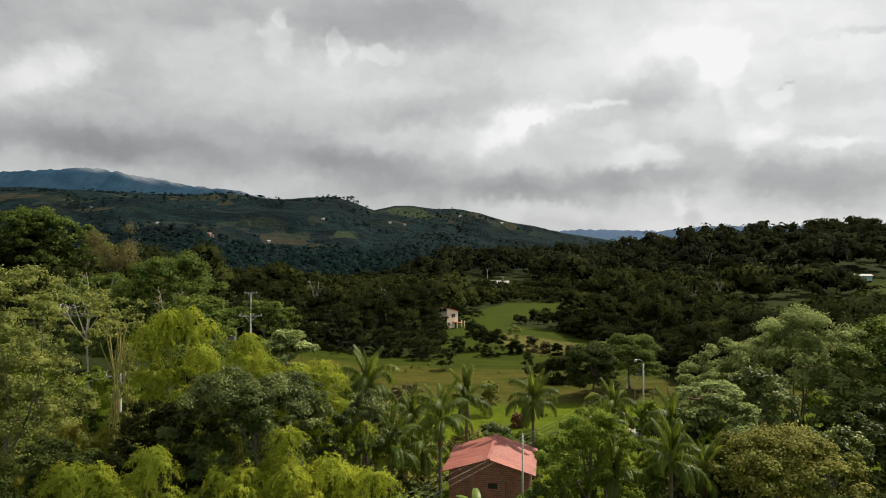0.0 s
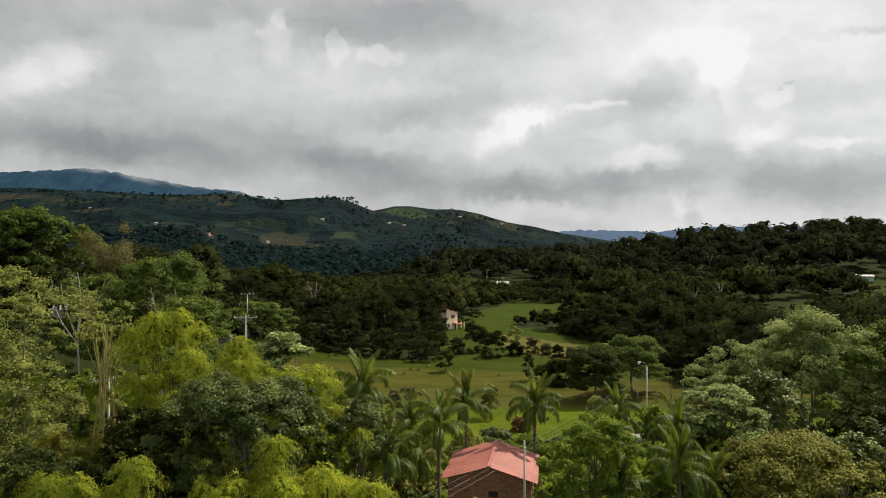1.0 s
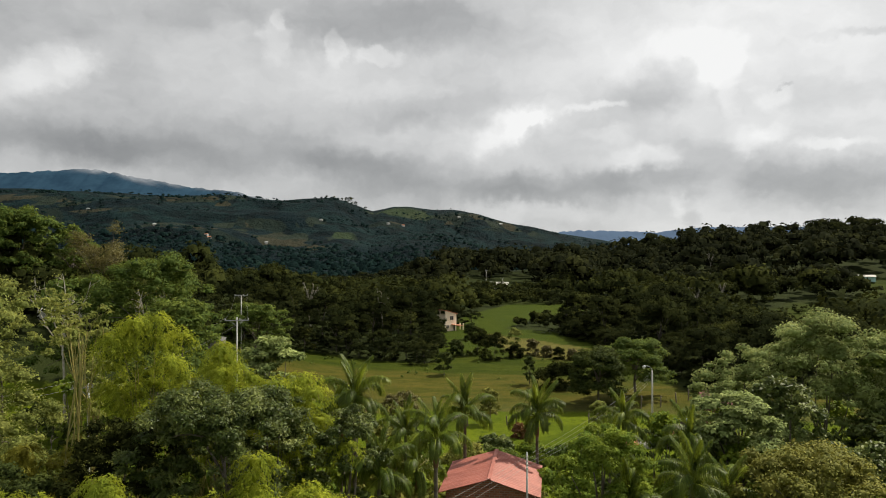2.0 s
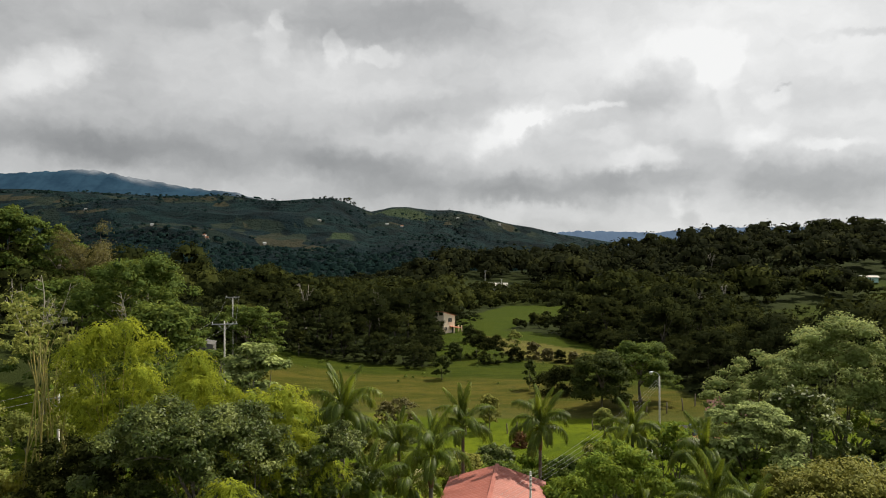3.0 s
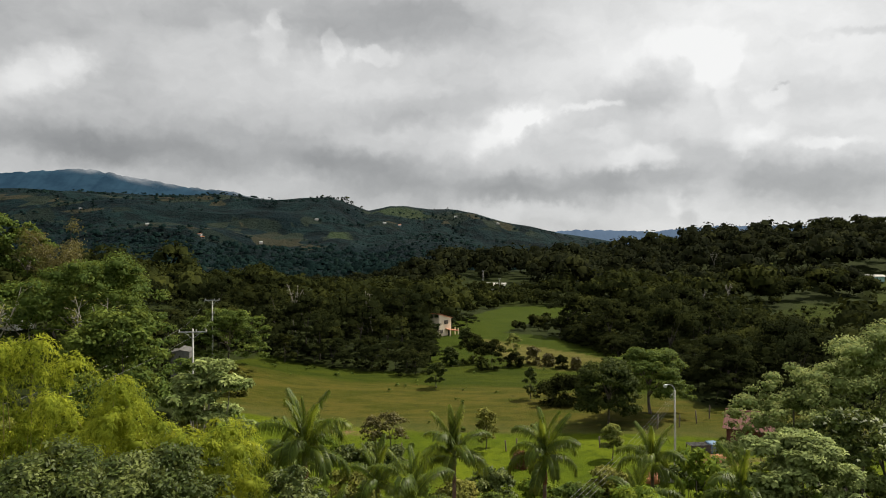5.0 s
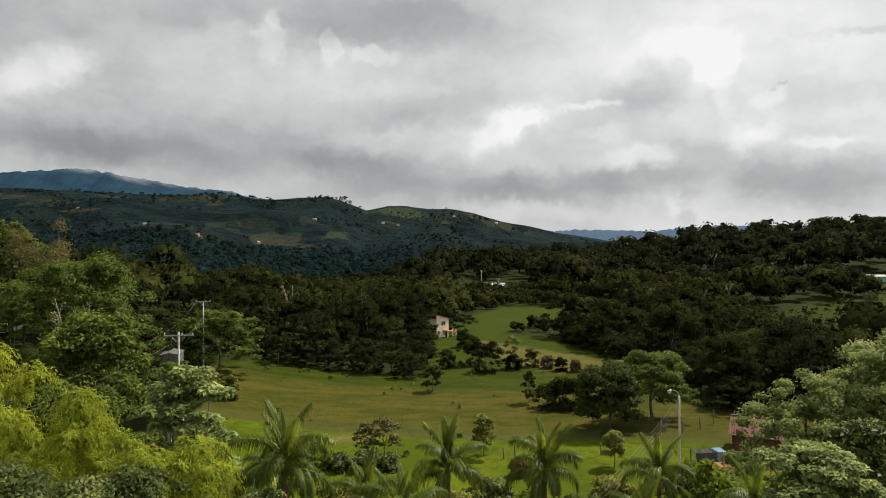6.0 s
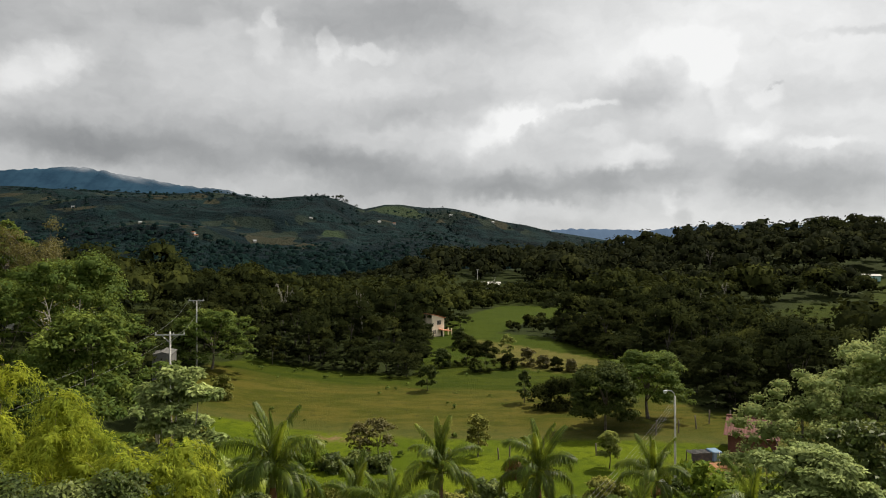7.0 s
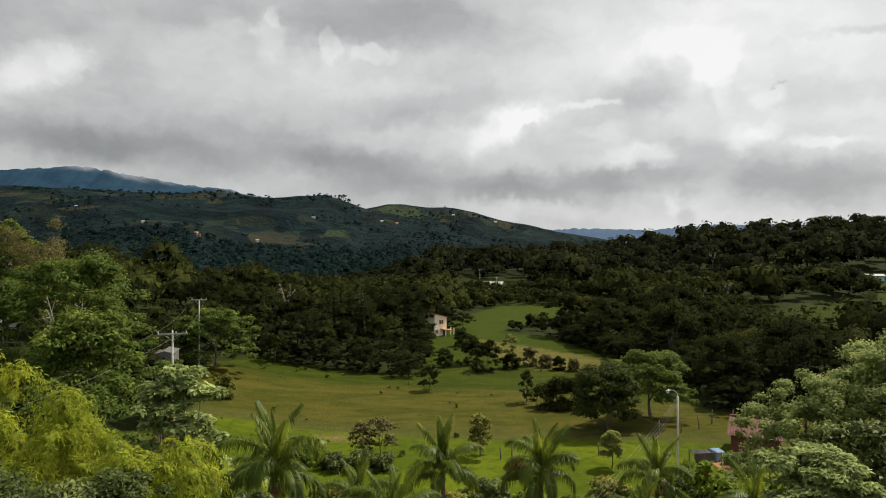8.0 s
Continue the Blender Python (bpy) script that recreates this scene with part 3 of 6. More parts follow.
def make_ground():
    gx = np.unique(np.concatenate([np.arange(-110, 110.1, 2.5), spread(-5200, 5200, 60, 170)]))
    gy = np.unique(np.concatenate([np.arange(20, 300.1, 2.5), np.arange(300, 1760, 15), np.linspace(1760, 5200, 40), -np.geomspace(5, 2500, 30), [0, 10]]))
    X, Y = np.meshgrid(gx, gy, indexing="ij")
    Z = ground_z(X, Y)
    nx, ny = X.shape
    i, j = np.meshgrid(np.arange(nx - 1), np.arange(ny - 1), indexing="ij")
    f = np.stack([i * ny + j, (i + 1) * ny + j, (i + 1) * ny + j + 1, i * ny + j + 1], -1).reshape(-1, 4)
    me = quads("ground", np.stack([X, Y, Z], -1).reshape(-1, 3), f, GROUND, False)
    wig = 10 * rolling(X, Y, 25.0, 31)
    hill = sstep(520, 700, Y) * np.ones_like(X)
    open_land = cleared(X, Y)
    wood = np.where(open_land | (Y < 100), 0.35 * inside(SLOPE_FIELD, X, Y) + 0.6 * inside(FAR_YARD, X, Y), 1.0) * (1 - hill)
    band = sstep(101, 106, Y + 0.15 * X + wig * 0.4) * (1 - sstep(124, 134, Y + 0.25 * X + wig))
    straw = inside(RING_FIELD, X, Y) * 1.0
    clover = inside(GLADE, X, Y) * sstep(150, 160, Y + wig * 0.4) * (1 - straw)
    dry = 0.9 * band + 0.15 * inside(FAR_YARD, X, Y)
    turf = sstep(100, 112, Y + 0.15 * X + wig * 0.4)
    bare = np.exp(-(((X + 10) / 4) ** 2 + ((Y - 102.5) / 1.5) ** 2)) + np.exp(-(((X - 31) / 5) ** 2 + ((Y - 90) / 2) ** 2)) + np.exp(-(((X + 22) / 8) ** 2 + ((Y - 55) / 8) ** 2))
    field, green = np.zeros_like(X), np.zeros_like(X)
    for cx, cy, rx, ry, g in ((-405, 1044, 55, 28, 0), (-228, 1095, 70, 62, 0), (-304, 1184, 60, 36, 0), (-168, 1160, 24, 30, 1), (-310, 1000, 40, 22, 0), (-81, 1470, 75, 60, 1), (25, 1455, 90, 50, 0), (-103, 1344, 36, 22, 0),
                              (-600, 1172, 70, 26, 0), (-690, 1236, 80, 30, 0), (-190, 770, 50, 26, 0), (125, 1450, 40, 26, 0), (-520, 1400, 90, 40, 0)):
        spot = np.exp(-(((X - cx) / rx) ** 2 + ((Y - cy) / ry) ** 2))
        field, green = np.maximum(field, spot), np.maximum(green, g * spot)
    for key, values in (("straw", straw), ("clover", clover), ("field", field), ("green", green), ("dry", dry), ("wood", wood), ("turf", turf), ("hill", hill), ("bare", np.clip(bare, 0, 1))):
        a = me.attributes.new(key, "FLOAT", "POINT")
        a.data.foreach_set("value", values.astype(np.float32).ravel())
    return tagged(new("ground", me), "green meadow and forested valley rising to far hills", "ground", kind="structure")


make_ground()


def make_far_range(name, y, crest, depth, mat, label, seed):
    """A mountain range on the horizon: a slope up to its crest and down behind."""
    x = np.linspace(crest[0][0], crest[-1][0], 460)
    top = np.interp(x, [c[0] for c in crest], [c[1] for c in crest])
    top = top + (rolling(x, x * 0 + 7.3, 420.0, seed, 3) * 24 + rolling(x, x * 0 + 2.1, 22.0, seed + 9, 2) * 9) * sstep(5, 60, top)
    rows = []
    for k in np.linspace(0, 1, 24):
        zz = top * (0.25 * k + 0.75 * k * k) + 70 * rolling(x + 300 * k, x * 0 + k * depth, 520.0, seed + 3) * (k * (1 - k) * 4)
        rows.append(np.stack([x, np.full_like(x, y - depth * (1 - k)), np.maximum(zz, -20)], -1))
    rows.append(np.stack([x, np.full_like(x, y + depth * 0.6), np.full_like(x, -20)], -1))
    v = np.stack(rows, 0)
    n, w = v.shape[:2]
    i, j = np.meshgrid(np.arange(n - 1), np.arange(w - 1), indexing="ij")
    f = np.stack([i * w + j, i * w + j + 1, (i + 1) * w + j + 1, (i + 1) * w + j], -1).reshape(-1, 4)
    return tagged(new(name, quads(name, v.reshape(-1, 3), f, mat, False)), label, "mountain range", kind="structure")


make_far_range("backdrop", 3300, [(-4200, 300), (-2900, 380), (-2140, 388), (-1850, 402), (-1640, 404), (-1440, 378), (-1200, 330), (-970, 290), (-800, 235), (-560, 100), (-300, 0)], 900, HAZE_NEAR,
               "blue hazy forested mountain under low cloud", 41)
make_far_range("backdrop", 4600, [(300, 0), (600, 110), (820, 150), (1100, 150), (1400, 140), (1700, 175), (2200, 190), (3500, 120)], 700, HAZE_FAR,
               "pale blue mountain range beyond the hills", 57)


# ---- foliage ----
def leaf_quads(c, n, d, length, width):
    """Four-cornered leaves: base c, face n, pointing along d, slightly folded."""
    n = unit(n)
    d = unit(d - n * np.sum(n * d, -1, keepdims=True))
    s = np.cross(n, d)
    length, width = np.asarray(length)[:, None], np.asarray(width)[:, None]
    mid = c + d * length * 0.45
    fold = n * width * 0.18
    v = np.stack([c, mid - s * width / 2 + fold, c + d * length - fold, mid + s * width / 2 + fold], 1)
    k = np.arange(len(c))[:, None] * 4
    return v.reshape(-1, 3), k + np.arange(4)[None]


def sprout(rng, masses, count, shrink=(0.3, 0.5), squash=0.75, low=-0.25):
    """Smaller boughs over the outside of the main masses of a crown."""
    out = []
    for bx, by, bz, rx, ry, rz in masses:
        d = unit(rng.normal(size=(count, 3)) + np.array([0, 0, 0.45]))
        d = d[d[:, 2] > low]
        for v in d:
            s = rng.uniform(*shrink) * (rx + ry) / 2
            q = rng.uniform(0.75, 1.05)
            out.append((bx + v[0] * rx * q, by + v[1] * ry * q, bz + v[2] * rz * q, s, s, s * squash))
    return out


def foliage(rng, boughs, total, length, width, up=0.45, droop=0.35, ragged=0.3, spread_n=0.5, floor=-0.3, soften=0.0):
    """Leaves over the outside of every bough; each bough has its own tint."""
    b = np.asarray(boughs, float)
    area = b[:, 3] * b[:, 5] + 0.3 * b[:, 3] ** 2
    k = rng.choice(len(b), size=total, p=area / area.sum())
    d = unit(rng.normal(size=(total, 3)) + np.array([0, 0, 0.25]))
    ok = d[:, 2] > floor
    k, d = k[ok], d[ok]
    m = len(k)
    r = 1 - ragged * rng.random((m, 1)) ** 1.3 + 0.10 * rng.normal(size=(m, 1))
    c = b[k, :3] + d * b[k, 3:6] * r
    n = unit(d / b[k, 3:6])
    face = unit(n * 0.75 + np.array([0, 0, up]) + rng.normal(size=(m, 3)) * spread_n)
    along = unit(rng.normal(size=(m, 3)) + n * 0.5 + np.array([0, 0, -droop]))
    size = 0.65 + 0.7 * rng.random(m)
    v, f = leaf_quads(c, face, along, length * size, width * size)
    heart = b[:, :3].mean(0) - np.array([0, 0, 0.3 * np.ptp(b[:, 2])])
    mass = unit(c - heart)
    return v, f, np.repeat(rng.random(len(b))[k], 4), np.repeat((1 - soften) * n + (0.7 + soften) * mass + np.array([0, 0, 0.15 + soften]), 4, axis=0)


def round_core():
    """A blunt block of six faces, to fill the inside of a bough."""
    bm = bmesh.new()
    bmesh.ops.create_cube(bm, size=2.0)
    v = unit(np.array([x.co[:] for x in bm.verts]))
    f = np.array([[x.index for x in q.verts] for q in bm.faces])
    bm.free()
    return v, f


CORE_V, CORE_F = round_core()


def dome_core():
    """A rounded cap of twelve faces, open below, to fill the inside of a far bough."""
    bm = bmesh.new()
    bmesh.ops.create_cube(bm, size=2.0)
    bmesh.ops.subdivide_edges(bm, edges=bm.edges[:], cuts=1, use_grid_fill=True)
    bmesh.ops.delete(bm, geom=[v for v in bm.verts if v.co.z < -0.5], context="VERTS")
    v = unit(np.array([x.co[:] for x in bm.verts]))
    v[:, 2] = np.where(v[:, 2] < 0.1, -0.5, v[:, 2])
    bm.verts.index_update()
    f = np.array([[x.index for x in q.verts] for q in bm.faces])
    bm.free()
    return v, f


DOME_V, DOME_F = dome_core()


def cores(centres, radii, rng, fill, shape=(CORE_V, CORE_F)):
    """The dense insides of many boughs: (vertices, faces, normals)."""
    sv, sf = shape
    n, k = len(centres), len(sv)
    lump = fill * (1 + 0.17 * rng.normal(size=(n, k, 1)))
    v = centres[:, None] + sv[None] * radii[:, None] * lump
    f = (np.arange(n) * k)[:, None, None] + sf[None]
    return v.reshape(-1, 3), f.reshape(-1, 4), np.tile(sv, (n, 1))


def crown_mesh(name, data, mat, rounded=0.6, core=None):
    """A mesh of leaves. Each leaf is shaded partly by its own face and partly by the roundness of its bough. core: the boughs' dense insides."""
    v, f, tint, *round_n = data
    if not round_n:
        me = quads(name, v, f, mat)
        me.attributes.new("bough", "FLOAT", "POINT").data.foreach_set("value", tint.astype(np.float32))
        return me
    q = v.reshape(-1, 4, 3)
    own = np.repeat(unit(np.cross(q[:, 2] - q[:, 0], q[:, 3] - q[:, 1])), 4, 0)
    out = unit(round_n[0])
    own = own * np.sign(np.sum(own * out, -1, keepdims=True) + 1e-6)
    nrm = unit(out * rounded + own * (1 - rounded))
    if core:
        cv, cf, cn, ct = core
        f = np.concatenate([f, cf + len(v)])
        v, nrm, tint = np.concatenate([v, cv]), np.concatenate([nrm, cn]), np.concatenate([tint, ct])
    me = quads(name, v, f, mat, False)
    me.attributes.new("bough", "FLOAT", "POINT").data.foreach_set("value", tint.astype(np.float32))
    me.normals_split_custom_set_from_vertices(nrm.tolist())
    return me


def bend(a, b, sag, rng, n=7):
    """A limb's path from a to b, bowed upward and a little crooked."""
    t = np.linspace(0, 1, n)[:, None]
    a, b = np.asarray(a, float), np.asarray(b, float)
    mid = (a + b) / 2 + np.array([0, 0, sag]) + rng.normal(size=3) * 0.08 * np.linalg.norm(b - a)
    return (1 - t) ** 2 * a + 2 * t * (1 - t) * mid + t * t * b


def heap(rng, height, rx, ry, base, count, shape="dome", size=0.42):
    """The masses of a crown: a list of centres and radii."""
    out = []
    for k in range(count):
        a = k * 2.39996 + rng.random() * 0.5
        q = math.sqrt((k + 0.5) / count)
        if shape == "tiers":
            z = height - (height - base) * (0.08 + 0.85 * q * q * rng.random() ** 0.5)
            r = q * (0.55 + 0.5 * (height - z) / max(0.1, height - base))
            s = size * (0.8 + 0.5 * rng.random())
            out.append((r * rx * math.cos(a), r * ry * math.sin(a), z, s * rx, s * ry, s * 0.33 * rx))
            continue
        if shape == "tall":
            z = base + (height - base) * (k + 0.5) / count
            r = 0.6 * rng.random() + 0.1
            s = size * (0.8 + 0.5 * rng.random()) * (1.1 - 0.45 * (z - base) / (height - base))
        else:
            r = 0.72 * q
            z = base + (height - base) * (0.35 + 0.6 * math.sqrt(max(0.0, 1 - q * q)) - 0.12 * rng.random())
            s = size * (0.75 + 0.5 * rng.random())
        rr = s * (rx + ry) / 2
        out.append((r * rx * math.cos(a), r * ry * math.sin(a), min(z, height - rr * 0.8), rr, rr, rr * 0.85))
    for k in range(count // 2 if shape == "dome" else 0):
        a = k * 2 * math.pi / (count // 2) + rng.random()
        s = size * rng.uniform(0.65, 0.95) * (rx + ry) / 2
        out.append((0.72 * rx * math.cos(a), 0.72 * ry * math.sin(a), base + (height - base) * rng.uniform(0.12, 0.34), s, s, s * 0.9))
    return out


def tree(name, label, at, height, rx, ry, base, seed, leaf, bark=None, count=12, shape="dome", size=0.4, total=16000, boughs=8,
         length=0.3, width=0.15, trunk=0.22, up=0.45, droop=0.35, ragged=0.3, turn=0.0, sink=None, group="", limbs=7, category="tree", shrink=(0.24, 0.42), squash=0.7, low=-0.25, rounded=0.38, solid=True, fill=0.5, soften=0.0, airy=0.8):
    """A tree: tapered trunk, limbs that reach into the crown, and a crown of many leaves. Heights are above its own foot."""
    rng = np.random.default_rng(seed)
    x, y = at
    z = float(ground_z(x, y)) if sink is None else sink
    root = thing(name, (x, y, z - 0.1), turn, label, category, group)
    bark = bark or BARK
    masses = heap(rng, height, rx, ry, base, count, shape, size)
    lean = rng.normal(size=2) * 0.03 * height
    top = np.array([lean[0], lean[1], base + 0.45 * (height - base)])
    path = bend((0, 0, 0), top, 0.0, rng, 9)
    under("trunk", quads("trunk", *tube(path, np.linspace(trunk, trunk * 0.35, 9), 9), bark, False), root)
    for k in range(min(limbs, count)):
        b = masses[(k * 3) % len(masses)]
        start = path[min(8, 4 + k % 5)]
        lp = bend(start, b[:3], 0.08 * height, rng)
        under("limb", quads("limb", *tube(lp, np.linspace(trunk * 0.42, trunk * 0.1, len(lp)), 6), bark, False), root)
    small = sprout(rng, masses, boughs, shrink, squash, low)
    sm = np.asarray(small)
    cv, cf, cn = cores(sm[:, :3], sm[:, 3:6], rng, fill, (DOME_V, DOME_F))
    if soften:
        cn = (1 - soften) * cn + (0.7 + soften) * unit(cv - np.array([0, 0, base])) + np.array([0, 0, soften])
    # Cores take the darkest tint: shade inside the crown put into their colour.
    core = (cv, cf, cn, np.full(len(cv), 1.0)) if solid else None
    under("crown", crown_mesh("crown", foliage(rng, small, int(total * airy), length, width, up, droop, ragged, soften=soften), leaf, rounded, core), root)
    return root


def bamboo(label, at, height, reach, culms, seed, leaf=None, total=16000, group="bamboo clumps", lobe=1.0):
    """A clump of arching culms, each ending in feathery domed plumes that hang outward."""
    rng = np.random.default_rng(seed)
    x, y = at
    root = thing("bamboo_clump", (x, y, float(ground_z(x, y)) - 0.1), 0, label, "bamboo", group)
    plumes = []
    culms = max(6, int(culms * 0.85))
    for k in range(culms):
        a = k * 2.39996 + rng.normal() * 0.3
        q = math.sqrt((k + 0.3) / culms)
        out = reach * q
        h = height * (1.0 - 0.30 * q * q) * (0.9 + 0.13 * rng.random())
        side = np.array([math.cos(a), math.sin(a), 0.0])
        foot = np.array([rng.normal() * 0.5, rng.normal() * 0.5, 0.0])
        t = np.linspace(0, 1, 14)[:, None]
        path = foot + side * out * t ** 2.2 + np.array([0, 0, 1.0]) * h * (1.2 * t - 0.2 * t ** 4) - np.array([0, 0, 1.0]) * h * 0.05 * sstep(0.8, 1.0, t)
        under("culm", quads("culm", *tube(path, np.linspace(0.055, 0.012, 14), 5), CULM, False), root)
        for f, s in ((1.0, 1.25), (0.84, 1.05), (0.66, 0.7)):
            p = np.array([np.interp(f, t[:, 0], path[:, i]) for i in range(3)]) + rng.normal(size=3) * 0.25 * (1.6 - f)
            r = lobe * s * rng.uniform(0.75, 1.2)
            plumes.append((*p, r, r, r * 0.66, f))
    b = np.asarray(plumes)
    # sprays that spring from each plume's heart, arch over and hang, with narrow leaves along them
    w = b[:, 3] ** 2 * (0.35 + b[:, 6] ** 2)
    along_spray = 26
    sprays = int(total * 1.7 / along_spray)
    k = rng.choice(len(b), size=sprays, p=w / w.sum())
    d = unit(rng.normal(size=(sprays, 3)) * np.array([1, 1, 0.55]) + np.array([0, 0, 0.32]))
    ln = b[k, 3] * rng.uniform(0.75, 1.45, sprays)
    u = 0.25 + 0.75 * rng.random((sprays, along_spray, 1)) ** 0.8
    c = b[k, None, :3] + d[:, None] * ln[:, None, None] * u - np.array([0, 0, 1.0]) * (0.8 * ln[:, None, None] * u ** 2.2)
    c = (c + rng.normal(size=c.shape) * 0.05).reshape(-1, 3)
    way_on = unit(d[:, None] - np.array([0, 0, 1.0]) * 1.3 * u ** 1.4).reshape(-1, 3)
    m = len(c)
    along = unit(way_on + rng.normal(size=(m, 3)) * 0.45 + np.array([0, 0, -0.15]))
    lift = np.repeat(d, along_spray, 0) - np.array([0, 0, 0.9]) * (u.reshape(-1, 1) - 0.55) + np.array([0, 0, 0.25])
    face = unit(lift + rng.normal(size=(m, 3)) * 0.35)
    size = 0.7 + 0.7 * rng.random(m)
    v, f = leaf_quads(c, face, along, 0.18 * size, 0.046 * size)
    tint = np.clip(0.75 * (rng.random(len(b)) ** 1.4)[k] + 0.35 * rng.random(sprays), 0.02, 0.95)
    # Plume cores tinted 0.95, so the shade within the clump is coloured in.
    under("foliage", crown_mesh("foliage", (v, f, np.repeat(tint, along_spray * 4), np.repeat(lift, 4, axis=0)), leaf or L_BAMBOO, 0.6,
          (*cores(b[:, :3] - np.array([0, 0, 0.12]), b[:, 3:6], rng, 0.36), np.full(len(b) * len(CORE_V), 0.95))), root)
    return root


def frond_mesh(length, rise, droop, seed, half=46, leaflet=0.62):
    """A pinnate palm leaf: a bowed rachis with hanging leaflets down both sides."""
    rng = np.random.default_rng(seed)
    t = np.linspace(0, 1, 16)
    ang = rise - droop * t ** 1.4
    step = length / 15
    x = np.concatenate([[0], np.cumsum(np.cos(ang[:-1]) * step)])
    z = np.concatenate([[0], np.cumsum(np.sin(ang[:-1]) * step)])
    path = np.stack([x, 0.06 * rng.normal() * length * t ** 2, z], -1)
    pieces = [tube(path, np.linspace(0.06, 0.012, 16), 4)]
    u = np.linspace(0.14, 0.99, half)
    at = np.stack([np.interp(u, t, path[:, q]) for q in range(3)], -1)
    fwd = unit(np.stack([np.interp(u, t, np.gradient(path[:, q])) for q in range(3)], -1))
    nrm = unit(np.cross(fwd, np.array([[0, 1.0, 0]])) * -1)
    for side, lift in ((-1, 0.35), (1, 0.35), (-1, -0.45), (1, -0.45)):
        out = unit(np.array([[0, side, 0]]) * 1.0 + fwd * 0.75 + nrm * lift + rng.normal(size=(half, 3)) * 0.12)
        ln = leaflet * (np.sin(np.pi * np.clip(u, 0.05, 0.97) ** 0.8) ** 0.5 * 0.75 + 0.25) * (0.9 + 0.2 * rng.random(half))
        s = unit(np.cross(out, nrm)) * 0.027
        mid = at + out * ln[:, None] * 0.55
        tip = at + out * ln[:, None] * 0.92 + np.array([[0, 0, -1.0]]) * (ln[:, None] * 0.75)
        v = np.concatenate([at - s * 0.7, at + s * 0.7, mid + s, mid - s, tip + s * 0.15, tip - s * 0.15])
        h = half
        k = np.arange(h)
        f = np.concatenate([np.stack([k, k + h, k + 2 * h, k + 3 * h], -1), np.stack([k + 3 * h, k + 2 * h, k + 4 * h, k + 5 * h], -1)])
        pieces.append((v, f))
    v, f = joined(pieces)
    shade = np.full(len(v), (0.5, 0.4, 0.6, 0.3, 0.9)[seed % 5])
    shade[:len(pieces[0][0])] = 0.0
    return crown_mesh("frond", (v, f, shade), L_PALM)


FRONDS = [frond_mesh(3.3, 1.42, 0.7, 1, 46, 0.5), frond_mesh(3.3, 1.2, 1.9, 2, 46), frond_mesh(3.3, 0.95, 2.5, 3, 46), frond_mesh(3.1, 0.55, 2.3, 4, 44), frond_mesh(2.9, 0.05, 1.6, 5, 42)]


def palm(label, at, crown_z, seed, count=14, scale=1.0, group="palms"):
    """A feather palm: ringed trunk, green crownshaft and arching fronds about a spear leaf. crown_z: the height of its heart."""
    rng = np.random.default_rng(seed)
    x, y = at
    z = float(ground_z(x, y))
    h = crown_z - z
    root = thing("palm_tree", (x, y, z - 0.05), rng.random() * 360, label, "palm tree", group)
    t = np.linspace(0, 1, 40)
    path = np.stack([0 * t, 0 * t, t * (h - 0.8)], -1)
    rad = scale * (0.15 - 0.03 * t + 0.012 * (np.arange(40) % 2))
    under("trunk", quads("trunk", *tube(path, rad, 10), PALM_BARK, False), root)
    s = np.linspace(0, 1, 7)
    shaft = np.stack([0 * s, 0 * s, h - 0.85 + 0.95 * s], -1)
    under("crownshaft", quads("crownshaft", *tube(shaft, scale * (0.13 + 0.05 * np.sin(np.pi * s) - 0.06 * s), 10), SHAFT, False), root)
    count = max(10, int(count * 0.85))
    for k in range(count):
        age = k / (count - 1)
        mesh = FRONDS[min(4, int(age * 4.6))]
        m = pose(0, 0, h + 0.02 - 0.25 * age, rng.normal() * 6, rng.normal() * 5, k * 137.5 + rng.normal() * 8) @ Matrix.Diagonal((*[scale * (0.9 + 0.2 * rng.random())] * 3, 1))
        under("frond", mesh, root, "", m)
    if seed % 2:
        q = np.linspace(0, 1, 9)
        under("dry_sheath", quads("dry_sheath", *tube(np.stack([0 * q, 0 * q, h - 1.9 + 1.2 * q], -1), scale * (0.06 + 0.13 * np.sin(np.pi * (0.15 + 0.8 * q)) + 0.02 * (np.arange(9) % 2)), 9), SHEATH, False), root, "dry brown leaf sheath under the crown")
    under("spear_leaf", FRONDS[0], root, "upright unopened spear leaf", pose(0, 0, h, 0, -16, rng.random() * 360) @ Matrix.Diagonal((scale * 0.85, scale * 0.35, scale * 0.85, 1)))
    return root


